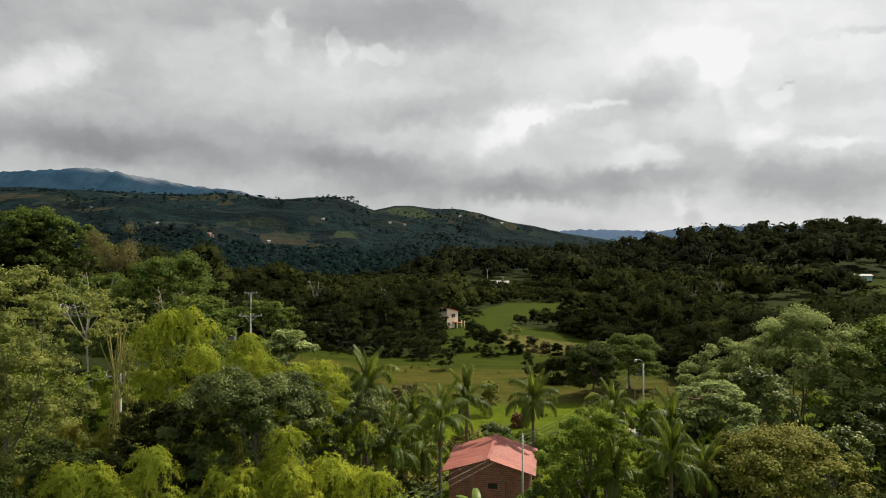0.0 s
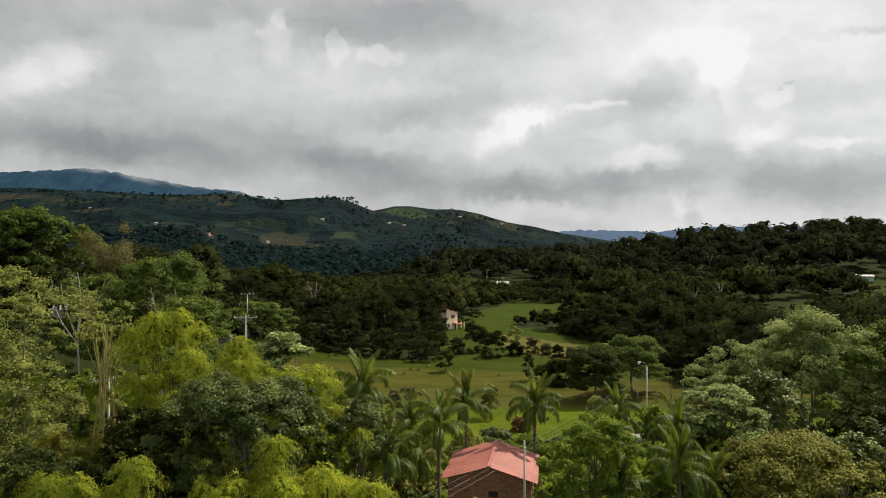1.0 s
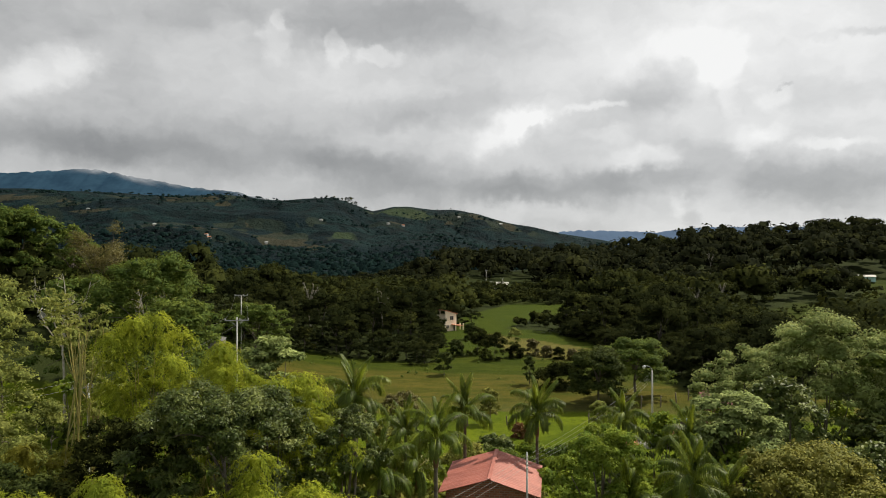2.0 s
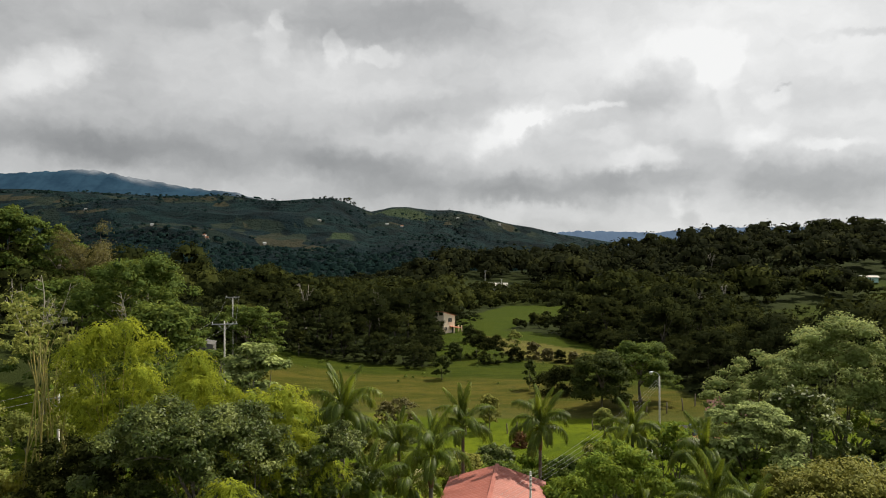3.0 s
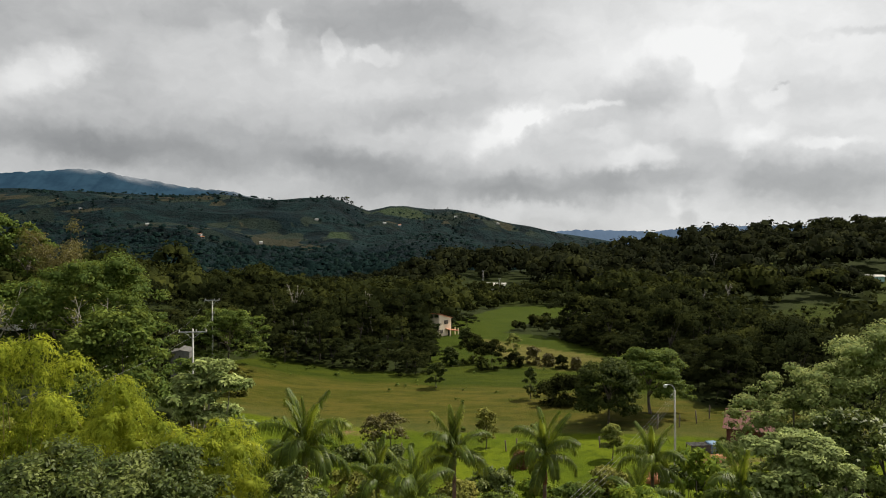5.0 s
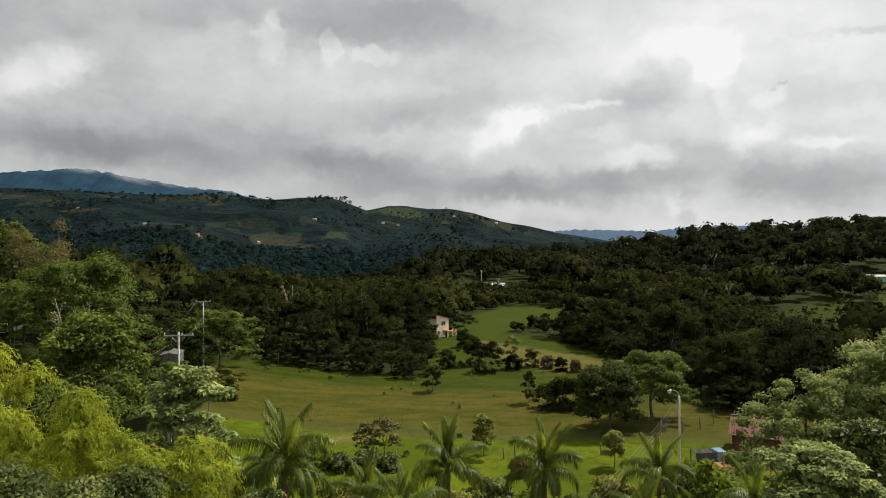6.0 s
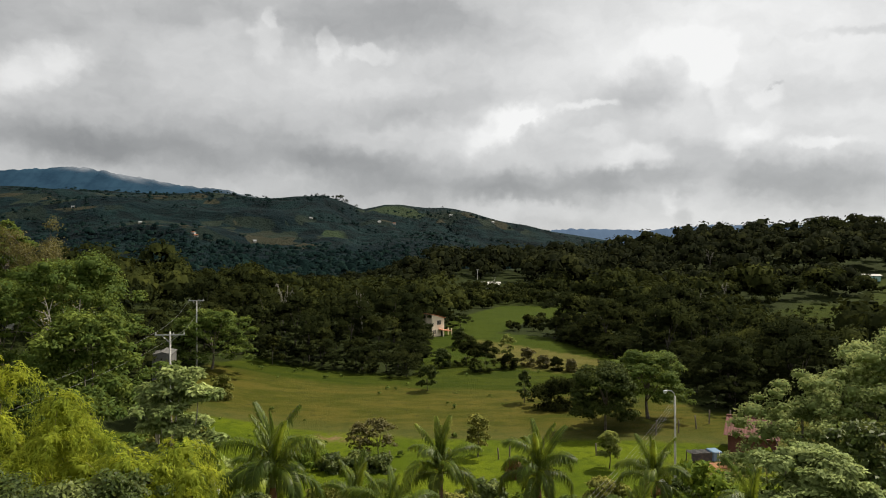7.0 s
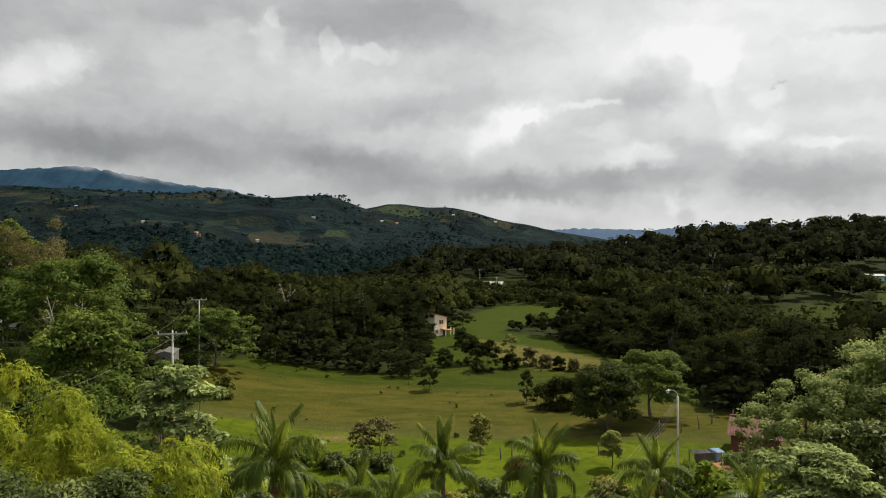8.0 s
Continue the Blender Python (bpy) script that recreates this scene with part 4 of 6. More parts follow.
def bare_tree(label, at, top_z, spread_r, seed, bark, leaf=None, total=0, twig=0.012):
    """A thin-crowned tree whose forking limbs show."""
    rng = np.random.default_rng(seed)
    x, y = at
    z = float(ground_z(x, y))
    h = top_z - z
    root = thing("bare_tree", (x, y, z - 0.1), 0, label, "tree")
    fork = np.array([rng.normal() * 0.3, rng.normal() * 0.3, h * 0.55])
    under("trunk", quads("trunk", *tube(bend((0, 0, 0), fork, 0, rng, 8), np.linspace(0.17, 0.1, 8), 8), bark, False), root)
    tips = []
    for k in range(6):
        a = k * 1.05 + rng.random() * 0.5
        end = fork + np.array([math.cos(a) * spread_r * rng.uniform(0.5, 1), math.sin(a) * spread_r * rng.uniform(0.5, 1), h * rng.uniform(0.22, 0.45)])
        lp = bend(fork - np.array([0, 0, 0.12 * h * rng.random()]), end, 0.04 * h, rng, 8)
        pieces = [tube(lp, np.linspace(0.085, 0.03, 8), 6)]
        for j in range(5):
            s = lp[2 + j]
            e = s + unit(rng.normal(size=3) + np.array([math.cos(a), math.sin(a), 0.9])) * spread_r * rng.uniform(0.25, 0.5)
            pieces.append(tube(bend(s, e, 0.1, rng, 5), np.linspace(0.035, twig, 5), 4))
            tips.append(e)
            for i in range(3):
                g = e + unit(rng.normal(size=3) + np.array([0, 0, 0.4])) * spread_r * rng.uniform(0.12, 0.28)
                pieces.append(tube(bend(s + (e - s) * rng.uniform(0.5, 1), g, 0.02, rng, 4), np.linspace(0.018, twig * 0.6, 4), 4))
                tips.append(g)
        under("limb", quads("limb", *joined(pieces), bark, False), root)
    if leaf:
        r = spread_r * 0.3
        under("crown", crown_mesh("crown", foliage(rng, [(*t, r, r, r * 0.8) for t in tips], total, 0.3, 0.15, ragged=0.9), leaf), root)
    return root


# ---- near trees ----
bamboo("tall yellow-green bamboo clump with feathery arching tops", (-19.0, 49.5), 20.0, 2.5, 13, 101, total=15000)
bamboo("yellow-green bamboo clump leaning over a dark tree", (-14.6, 48.6), 17.6, 3.9, 20, 102, total=20000)
bamboo("bright bamboo clump beside a pale-leaved tree", (-9.8, 46.8), 16.2, 3.8, 18, 103, total=17000)
bamboo("low bright green bamboo clump with drooping plumes", (-8.6, 37.0), 13.2, 3.6, 20, 104, total=20000)
bamboo("low bright bamboo clump spilling downhill", (-5.2, 37.8), 11.4, 2.2, 10, 108, total=9000)
bamboo("low yellow-green bamboo clump in front", (-16.4, 35.5), 12.3, 2.6, 13, 105, total=13000)
bamboo("spreading bamboo clump with hanging tips", (-12.8, 34.6), 11.0, 3.4, 18, 106, total=16000)
bamboo("small bamboo clump at the grove's edge", (-20.8, 36.8), 11.7, 1.8, 8, 107, total=8000)
bamboo("golden yellow bamboo thicket on a bare bank", (-24.8, 45.6), 11.6, 2.8, 12, 109, L_GOLD, total=9000)
tree("broadleaf_tree", "dark glossy-leaved tree draped under bamboo", (-11.8, 41.2), 14.9, 4.5, 3.6, 8.4, 111, L_GLOSSY, count=20, boughs=10, total=64000, length=0.18, width=0.085, ragged=0.6, rounded=0.3)
# Dark leaf colour stands in for the shade below the bamboo.
tree("broadleaf_tree", "tree under bamboo, its shade put into the leaf colour", (-17.2, 42.4), 13.2, 3.8, 3.2, 4.0, 175, L_WOOD_SHADED, count=14, boughs=9, total=30000, length=0.2, width=0.1, ragged=0.5, rounded=0.3)
tree("broadleaf_tree", "dark glossy-leaved tree with drooping leaf clusters", (-9.3, 43.8), 14.6, 2.8, 2.6, 7.0, 176, L_GLOSSY, count=14, boughs=9, total=30000, length=0.18, width=0.085, ragged=0.6, rounded=0.3)
# Leaf colour darkened to carry the shade of the hollow.
tree("broadleaf_tree", "tree below the bamboo, hollow's shade in its leaf colour", (-22.6, 40.0), 11.3, 3.6, 3.6, 3.0, 112, L_OAK, count=10, total=30000, length=0.2, width=0.1, ragged=0.5, rounded=0.3)
tree("broadleaf_tree", "tall airy grey-green tree with thin trunks", (-30.0, 48.5), 21.6, 6.0, 5.5, 4.0, 113, L_SPARSE, count=22, shape="tall", size=0.42, total=42000, length=0.2, width=0.11, ragged=0.7, shrink=(0.3, 0.6))
tree("broadleaf_tree", "slender airy tree with yellowish trunk", (-25.5, 56.0), 16.6, 3.6, 3.6, 4.5, 114, L_SPARSE, CULM, count=14, shape="tall", size=0.36, total=10000, length=0.26, width=0.14, ragged=0.8, solid=False)
tree("broadleaf_tree", "slender airy tree with pale trunk", (-35.0, 60.0), 19.5, 5.0, 5.0, 4.0, 115, L_SPARSE, count=18, shape="tall", size=0.42, total=24000, length=0.22, width=0.12, ragged=0.7)
for k, (x, y, h) in enumerate(((-23.4, 48.4, 18.4), (-22.6, 50.2, 19.0), (-25.4, 51.6, 19.4), (-24.2, 49.8, 18.2), (-27.0, 54.0, 19.6))):
    tree("thin_tree", "thin yellowish-stemmed tree with a small tufted crown", (x, y), h, 1.2, 1.2, h * 0.91, 180 + k, L_SPARSE, CULM, count=6, shape="tall", size=0.5, total=450, boughs=4, length=0.26, width=0.14, trunk=0.085, ragged=0.8, limbs=4, group="thin-stemmed trees", solid=False)
tree("broadleaf_tree", "large domed green tree beside the meadow", (-37.0, 93.0), 20.6, 8.6, 8.0, 4.0, 116, L_DEEP, count=16, total=34000, boughs=12, length=0.3, width=0.17, sink=0.8, rounded=0.7)
tree("broadleaf_tree", "broad green tree at the meadow's edge", (-47.0, 98.0), 15.5, 7.5, 7.0, 2.0, 117, L_DEEP, count=14, total=18000, boughs=10, length=0.42, width=0.24, rounded=0.7)
tree("broadleaf_tree", "dark dense tree below the great domed one", (-29.0, 80.5), 16.6, 5.8, 5.4, 1.0, 124, L_DEEP, count=15, total=20000, length=0.42, width=0.22)
tree("broadleaf_tree", "dark dense tree beside the bamboo", (-26.5, 71.0), 12.5, 4.8, 4.6, 2.0, 125, L_DEEP, count=12, total=14000, length=0.4, width=0.2)
tree("broadleaf_tree", "green tree in front of a grey house", (-20.5, 80.0), 8.0, 3.2, 3.2, 1.5, 126, L_OLIVE, count=10, total=8000, length=0.38, width=0.2)
tree("broadleaf_tree", "low layered tree by the utility poles", (-35.0, 134.0), 9.6, 7.0, 6.2, 0.0, 127, L_DEEP, count=18, total=14000, boughs=10, length=0.42, width=0.24, up=0.8, squash=0.5)
tree("broadleaf_tree", "pale broad-leaved tree in layered tiers", (-14.3, 62.5), 16.0, 3.4, 3.2, 3.0, 118, L_PALE, PALE_BARK, count=30, shape="tiers", size=0.32, total=28000, length=0.33, width=0.2, up=0.8, squash=0.5)
tree("broadleaf_tree", "tall spreading tree with pale green leaf clusters", (36.0, 69.0), 16.2, 7.6, 7.0, -1.5, 119, L_SILVER, count=26, total=52000, boughs=11, length=0.24, width=0.13, size=0.38, ragged=0.3, squash=0.6)
tree("broadleaf_tree", "leaning green tree beside the tall spreading one", (43.0, 66.0), 15.5, 6.4, 6.0, 5.5, 129, L_DEEP, count=14, total=16000, boughs=10, length=0.36, width=0.19, ragged=0.4)
tree("broadleaf_tree", "pale-leaved tree behind the layered one", (28.4, 70.5), 13.2, 5.4, 5.0, -1.5, 130, L_SILVER, count=20, total=28000, boughs=10, length=0.24, width=0.13, ragged=0.3, squash=0.6)
tree("broadleaf_tree", "layered pale-leaved tree at the yard's edge", (22.6, 57.2), 12.0, 4.8, 4.4, 1.0, 120, L_PALE, count=32, shape="tiers", size=0.3, total=34000, length=0.29, width=0.17, up=0.8, squash=0.5)
tree("broadleaf_tree", "dark reddish-stemmed tree beside the pale one", (28.0, 60.5), 12.0, 3.6, 3.6, 3.0, 128, L_GLOSSY, count=12, total=12000, length=0.34, width=0.17, ragged=0.5)
tree("broadleaf_tree", "olive small-leaved tree with a dense rounded crown", (24.0, 49.0), 9.4, 6.0, 5.2, 1.5, 121, L_OLIVE, count=18, total=30000, boughs=12, length=0.22, width=0.12, ragged=0.3, shrink=(0.22, 0.4))
tree("broadleaf_tree", "round green tree beside the red-roofed house", (9.9, 46.6), 11.5, 3.3, 3.2, 2.0, 122, L_GREEN, count=15, total=30000, length=0.2, width=0.1, rounded=0.45)
tree("broadleaf_tree", "dull green tree among the palms", (-5.2, 45.6), 13.1, 2.5, 2.4, 3.0, 123, L_GLOSSY, count=12, total=30000, length=0.16, width=0.08, rounded=0.3)

# ---- palms ----
palm("feather palm with arching dark green fronds", (-5.7, 51.5), 12.4, 131, 19, 0.95)
palm("feather palm with arching fronds at the yard", (2.1, 61.8), 9.0, 132, 18, 0.95)
palm("feather palm with arching fronds by the meadow", (8.0, 61.5), 9.0, 133, 19, 0.95)
palm("feather palm behind the yard's lamp", (15.3, 62.3), 8.2, 134, 17, 0.95)
palm("feather palm in front of the house", (-0.2, 50.0), 10.1, 135, 17, 0.95)
palm("feather palm with yellowing fronds", (-3.6, 46.5), 8.9, 136, 17, 0.95)
palm("feather palm below the dark trees", (-10.4, 56.0), 9.5, 137, 14, 0.95)
palm("feather palm among the garden trees", (15.6, 47.3), 8.1, 138, 18)
palm("feather palm crowded by garden trees", (18.8, 56.5), 8.1, 139, 14, 0.95)
palm("feather palm beside the round tree", (11.4, 46.0), 7.3, 140, 13, 0.95)
palm("short feather palm in the undergrowth", (-1.6, 55.0), 6.7, 141, 12, 0.85)
palm("short feather palm at the garden's edge", (7.8, 45.5), 5.3, 142, 11, 0.8)

palm("feather palm crowded by the grove", (-7.6, 58.5), 9.4, 143, 15, 0.9)
palm("feather palm among low garden trees", (-2.6, 58.0), 8.4, 144, 15, 0.9)
palm("short bright feather palm in the grove", (-8.6, 52.5), 9.2, 145, 14, 0.9)
palm("feather palm in the garden thicket", (12.6, 56.0), 7.6, 146, 14, 0.9)
palm("short feather palm under garden trees", (18.6, 49.5), 6.6, 147, 13, 0.85)
tree("bush", "leafy green bush before the brick house", (6.2, 46.6), 6.6, 2.1, 1.8, 0.0, 177, L_DEEP, count=10, total=12000, length=0.22, width=0.11, trunk=0.08, limbs=4, category="bush")
tree("broadleaf_tree", "dull green garden tree behind the palms", (-4.6, 62.0), 7.6, 2.4, 2.4, 0.5, 148, L_OLIVE, count=9, total=7000, length=0.28, width=0.15)
tree("broadleaf_tree", "dark low tree behind the brick house", (5.6, 66.5), 4.6, 3.4, 2.0, 0.2, 149, L_DEEP, count=10, total=7000, length=0.28, width=0.15)
tree("broadleaf_tree", "dark understorey tree below the spreading one", (37.0, 61.5), 9.0, 4.6, 4.2, 0.5, 171, L_GLOSSY, count=11, total=11000, length=0.34, width=0.18)
# Shade of the gap under the canopy is put into this tree's leaves.
tree("broadleaf_tree", "understorey tree, canopy shade put into its leaf colour", (43.5, 58.5), 9.0, 4.6, 4.2, 0.5, 172, L_WOOD_SHADED, count=11, total=11000, length=0.34, width=0.18)
tree("broadleaf_tree", "dark understorey tree beside the olive one", (31.5, 56.0), 8.0, 3.4, 3.2, 0.5, 173, L_GLOSSY, count=10, total=9000, length=0.32, width=0.17)

# ---- undergrowth of the grove and garden ----
SHRUBS = []
for k, (leaf, hgt, rad) in enumerate(((L_GREEN, 4.2, 2.2), (L_OAK, 4.6, 2.3), (L_OLIVE, 3.4, 1.9), (L_GREEN, 5.6, 2.4))):
    SHRUBS.append(tree("shrub", "leafy green shrub in the grove's undergrowth", (-14 + 3.2 * k, 58.0 + (k % 2) * 8), hgt, rad, rad, 0.4, 151 + k, leaf, count=6, boughs=5, total=1800, length=0.34, width=0.18, airy=1.0,
                       trunk=0.09, group="undergrowth shrubs", limbs=4, category="shrub"))


def undergrowth():
    rng = np.random.default_rng(17)
    for y in np.arange(33, 82, 4.2):
        for x in np.arange(-44, 46, 4.2):
            px, py = x + rng.normal() * 1.1, y + rng.normal() * 1.1
            if abs(px) > 0.66 * py + 2 or (-0.6 < px < 9.4 and 52.6 < py < 63) or (-16 < px < 17 and py > 68) or (px > 16 and py > 75):
                continue
            s = 0.8 + 0.5 * rng.random()
            tall = 0.75 + 0.6 * rng.random() + (0.5 if px < -8 and 47 < py < 60 else 0.0)
            if -1.5 < px < 9.5 and py < 56:
                s, tall = 0.5, 0.6
            elif -8 < px < 14 and py > 62:
                s, tall = 0.75, 0.75
            pick = int(rng.integers(len(SHRUBS)))
            # Below the bamboo only the dark-leaved shrub, its colour standing in for shade.
            if (-26 < px < -8 and 35 < py < 48) or (-40 < px < -20 and py < 64):
                pick, s = 1, s * 0.6
            copy_thing(SHRUBS[pick], pose(px, py, float(ground_z(px, py)) - 0.1, 0, 0, rng.random() * 360) @ Matrix.Diagonal((s, s, s * tall, 1)))


undergrowth()

# ---- middle woods: one tree after another along the meadow ----
rng = np.random.default_rng(7)
KINDS = []
for k, (leaf, shape, hgt, rad) in enumerate(((L_EDGE_SHADED, "dome", 12.0, 6.0), (L_WOOD_SHADED, "dome", 11.0, 6.2), (L_EDGE_SHADED, "tall", 14.0, 4.8), (L_EDGE_SHADED, "tiers", 11.0, 6.0), (L_EDGE_SHADED, "dome", 9.0, 5.2), (L_EDGE_SHADED, "tiers", 12.0, 6.2), (L_WOOD_SHADED, "dome", 8.0, 4.4))):
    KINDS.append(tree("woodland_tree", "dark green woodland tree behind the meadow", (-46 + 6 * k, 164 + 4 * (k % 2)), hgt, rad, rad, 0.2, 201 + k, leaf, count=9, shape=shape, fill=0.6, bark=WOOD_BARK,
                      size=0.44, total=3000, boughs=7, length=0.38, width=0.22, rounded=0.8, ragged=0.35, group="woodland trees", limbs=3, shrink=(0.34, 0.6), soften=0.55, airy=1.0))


def near_woods():
    placed = [(o.matrix_basis.translation.x, o.matrix_basis.translation.y) for o in KINDS]
    for y in np.arange(116, 196, 7.2):
        for x in np.arange(-50, 62, 7.4):
            px, py = x + rng.normal() * 2.0, y + rng.normal() * 1.8
            pad = np.array([[px, py], [px + 3, py], [px - 3, py], [px, py - 3.5]])
            if cleared(pad[:, 0], pad[:, 1]).any() or (px < -28 and py < 112) or any((px - a) ** 2 + (py - b) ** 2 < 20 for a, b in placed[-60:]):
                continue
            placed.append((px, py))
            s = (0.5 + 0.7 * rng.random() ** 1.3) * (0.75 if px < -22 else 0.85 if px < -8 else 1.0)
            k = KINDS[min(6, int(rng.integers(13)) // 2)]
            copy_thing(k, pose(px, py, float(ground_z(px, py)) - 0.1, 0, 0, rng.random() * 360) @ Matrix.Diagonal((s, s, s * (0.85 + 0.35 * rng.random()), 1)))


near_woods()


def woods(name, label, spots, leaf, lumps, leaves, size, seed, height=(8, 14), width=0.42, fill=0.66, canopy=0.15):
    """Woods that nobody could count: many lumpy crowns of leaf clumps in one mesh."""
    rng = np.random.default_rng(seed)
    x, y = spots
    n = len(x)
    h = rng.uniform(height[0] ** 0.5, height[1] ** 0.5, n) ** 2 * (0.8 + 0.5 * value_noise(x / 35, y / 35, seed))
    h = h * (1 - 0.5 * sstep(95, 120, x) * sstep(190, 215, y) * (1 - sstep(296, 310, y)))
    valley = sstep(10, -40, x) * sstep(190, 215, y) * (1 - sstep(600, 640, y))
    h = h * (1 - 0.45 * valley) * (1 - 0.4 * valley * sstep(300, 360, y))
    r = h * width * rng.uniform(0.75, 1.35, n) * (1 + 0.25 * valley)
    r = np.minimum(r, 7.0 + 6.0 * sstep(-30, 20, x))
    dl = unit(rng.normal(size=(n, lumps, 3)) + np.array([0, 0, 0.4]))
    cl = np.stack([x, y, ground_z(x, y) + h * 0.58], -1)[:, None] + dl * np.stack([r, r, h * 0.36], -1)[:, None] * rng.uniform(0.45, 0.8, (n, lumps, 1))
    rl = (r[:, None] * rng.uniform(0.26, 0.5, (n, lumps)))[..., None, None]
    d = unit(rng.normal(size=(n, lumps, leaves, 3)) + np.array([0, 0, 0.3]))
    c = cl[:, :, None] + d * rl * rng.uniform(0.68, 1.05, (n, lumps, leaves, 1)) * np.array([1, 1, 0.8])
    m = n * lumps * leaves
    c, d = c.reshape(m, 3), d.reshape(m, 3)
    face = unit(d + np.array([0, 0, 0.3]) + rng.normal(size=(m, 3)) * 0.25)
    s = size * (0.6 + 0.8 * rng.random(m)) * np.repeat((rl / rl.mean()).ravel() ** 0.8, leaves)
    v, f = leaf_quads(c, face, rng.normal(size=(m, 3)) + np.array([0, 0, -0.3]), s * 1.25, s)
    out = np.repeat(d * 0.7 + dl.repeat(leaves, 1).reshape(m, 3) * 1.0 + np.array([0, 0, canopy]), 4, axis=0)
    cv, cf, cn = cores(cl.reshape(-1, 3), np.repeat(rl.reshape(-1, 1), 3, 1) * np.array([1, 1, 0.75]), rng, fill, (DOME_V, DOME_F))
    cn = cn * 0.7 + np.repeat(dl.reshape(-1, 3), len(DOME_V), 0) + np.array([0, 0, canopy])
    own = np.clip(rng.random((n, 1)) + rng.normal(size=(n, lumps)) * 0.12, 0, 1)
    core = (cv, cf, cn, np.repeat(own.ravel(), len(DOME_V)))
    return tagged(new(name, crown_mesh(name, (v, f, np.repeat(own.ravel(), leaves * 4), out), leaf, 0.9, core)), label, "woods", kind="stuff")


def grid_spots(x0, x1, y0, y1, step, seed, keep):
    rng = np.random.default_rng(seed)
    X, Y = np.meshgrid(np.arange(x0, x1, step), np.arange(y0, y1, step), indexing="ij")
    x, y = (X + rng.normal(size=X.shape) * step * 0.35).ravel(), (Y + rng.normal(size=Y.shape) * step * 0.35).ravel()
    ok = keep(x, y) & (np.abs(x) < 0.72 * y + 20)
    return x[ok], y[ok]


def wooded(x, y):
    return ~cleared(x, y) & ~cleared(x, y - 4)


def low_front(x, y):
    """Where the wood is only scrub, so that the fields behind it show."""
    return (x > 10) & (x < 64) & (y < 285)


def beside(x, y):
    return wooded(x, y) & ((x < -52) | (x > 63) | (y > 195)) & ~((x < -25) & (y < 112)) & ~low_front(x, y)


woods("woods", "dense dark woods beside the meadow", grid_spots(-170, 180, 100, 216, 8.6, 311, beside), L_WOOD_SHADED, 11, 22, 0.56, 312, (5, 15), 0.56, 0.56, 0.8)
woods("woods", "dense dark woods across the valley floor", grid_spots(-260, 290, 216, 330, 10.0, 301, lambda x, y: wooded(x, y) & ~low_front(x, y)), L_WOOD_SHADED, 11, 18, 0.75, 302, (6, 16), 0.52, 0.56, 0.8)
woods("scrub", "low scrub between the valley fields", grid_spots(8, 66, 196, 290, 4.5, 309, lambda x, y: wooded(x, y) & low_front(x, y) & (y > 196)), L_WOOD_SHADED, 4, 16, 0.6, 310, (1.8, 4.0), 0.6)
woods("scrub", "low scrub round the far farmhouse", grid_spots(2, 50, 286, 346, 4.2, 313, lambda x, y: inside(FAR_YARD, x, y)), L_WOOD_SHADED, 5, 12, 0.6, 314, (3.0, 7.5), 0.55, 0.6, 0.6)
woods("scrub", "low scrub dotted over the sloping field", grid_spots(125, 290, 276, 348, 5.5, 317, lambda x, y: inside(SLOPE_FIELD, x, y) & ((value_noise(x / 16, y / 9, 14) > 0.45) | (y < 312))), L_WOOD_SHADED, 4, 8, 0.4, 318, (1.4, 5.0), 0.75, 0.85, 0.6)
woods("woods", "dark woods climbing the ridge", grid_spots(-400, 420, 330, 570, 12.5, 303, lambda x, y: wooded(x, y) & ~inside(FAR_YARD, x, y) & (value_noise(x / 40, y / 40, 5) > 0.1)), L_WOOD2_SHADED, 10, 9, 0.95, 304, (7, 18), 0.54, 0.62, 0.8)
woods("woods", "forest patches on the far slope", grid_spots(-900, 600, 590, 1000, 12.0, 305, lambda x, y: value_noise(x / 90, y / 90, 6) > 0.22), L_HILL_HAZY, 3, 3, 1.0, 306, (3, 7), 0.9, 1.1, 1.4)
woods("woods", "scattered trees on the far hillside", grid_spots(-1300, 700, 1000, 1760, 16.0, 307, lambda x, y: (value_noise(x / 150, y / 70, 8) + 0.5 * value_noise(x / 40, y / 30, 9) > 0.80 + 0.16 * (y > 1480)) & (y < 1520)), L_HILL_HAZY, 3, 3, 0.9, 308, (2.5, 5.0), 0.9, 1.1, 1.6)
woods("weeds", "low dark weeds dotted over the pasture", grid_spots(-34, 36, 96, 150, 5.5, 315, lambda x, y: (inside(MEADOW, x, y) | inside(GLADE, x, y)) & (value_noise(x / 7, y / 7, 12) > 0.55)), L_DEEP, 3, 16, 0.10, 316, (0.15, 0.55), 1.0)


# ---- trees that stand alone ----
bare_tree("leafless pale-barked tree with forking branches", (-44.7, 87.0), 20.8, 3.4, 401, PALE_BARK, L_SPARSE, 500)
bare_tree("brown twiggy round-crowned tree nearly out of leaf", (-61.5, 129.5), 25.5, 4.8, 402, BARK, L_TWIG, 9000, 0.02)
tree("broadleaf_tree", "tall dark green tree with a domed crown", (-80.0, 135.0), 19.5, 9.0, 8.0, 4.0, 404, L_DEEP, count=18, total=24000, boughs=11, length=0.5, width=0.28, trunk=0.4, rounded=0.7)
tree("broadleaf_tree", "dark rounded tree beside a twiggy brown one", (-71.3, 138.0), 17.3, 4.6, 4.4, 4.0, 405, L_DEEP, count=12, total=10000, boughs=9, length=0.5, width=0.28, trunk=0.3, rounded=0.7)
bare_tree("half-bare pale tree standing before a domed tree", (-34.5, 87.0), 20.0, 2.6, 403, PALE_BARK, L_OLIVE, 350)
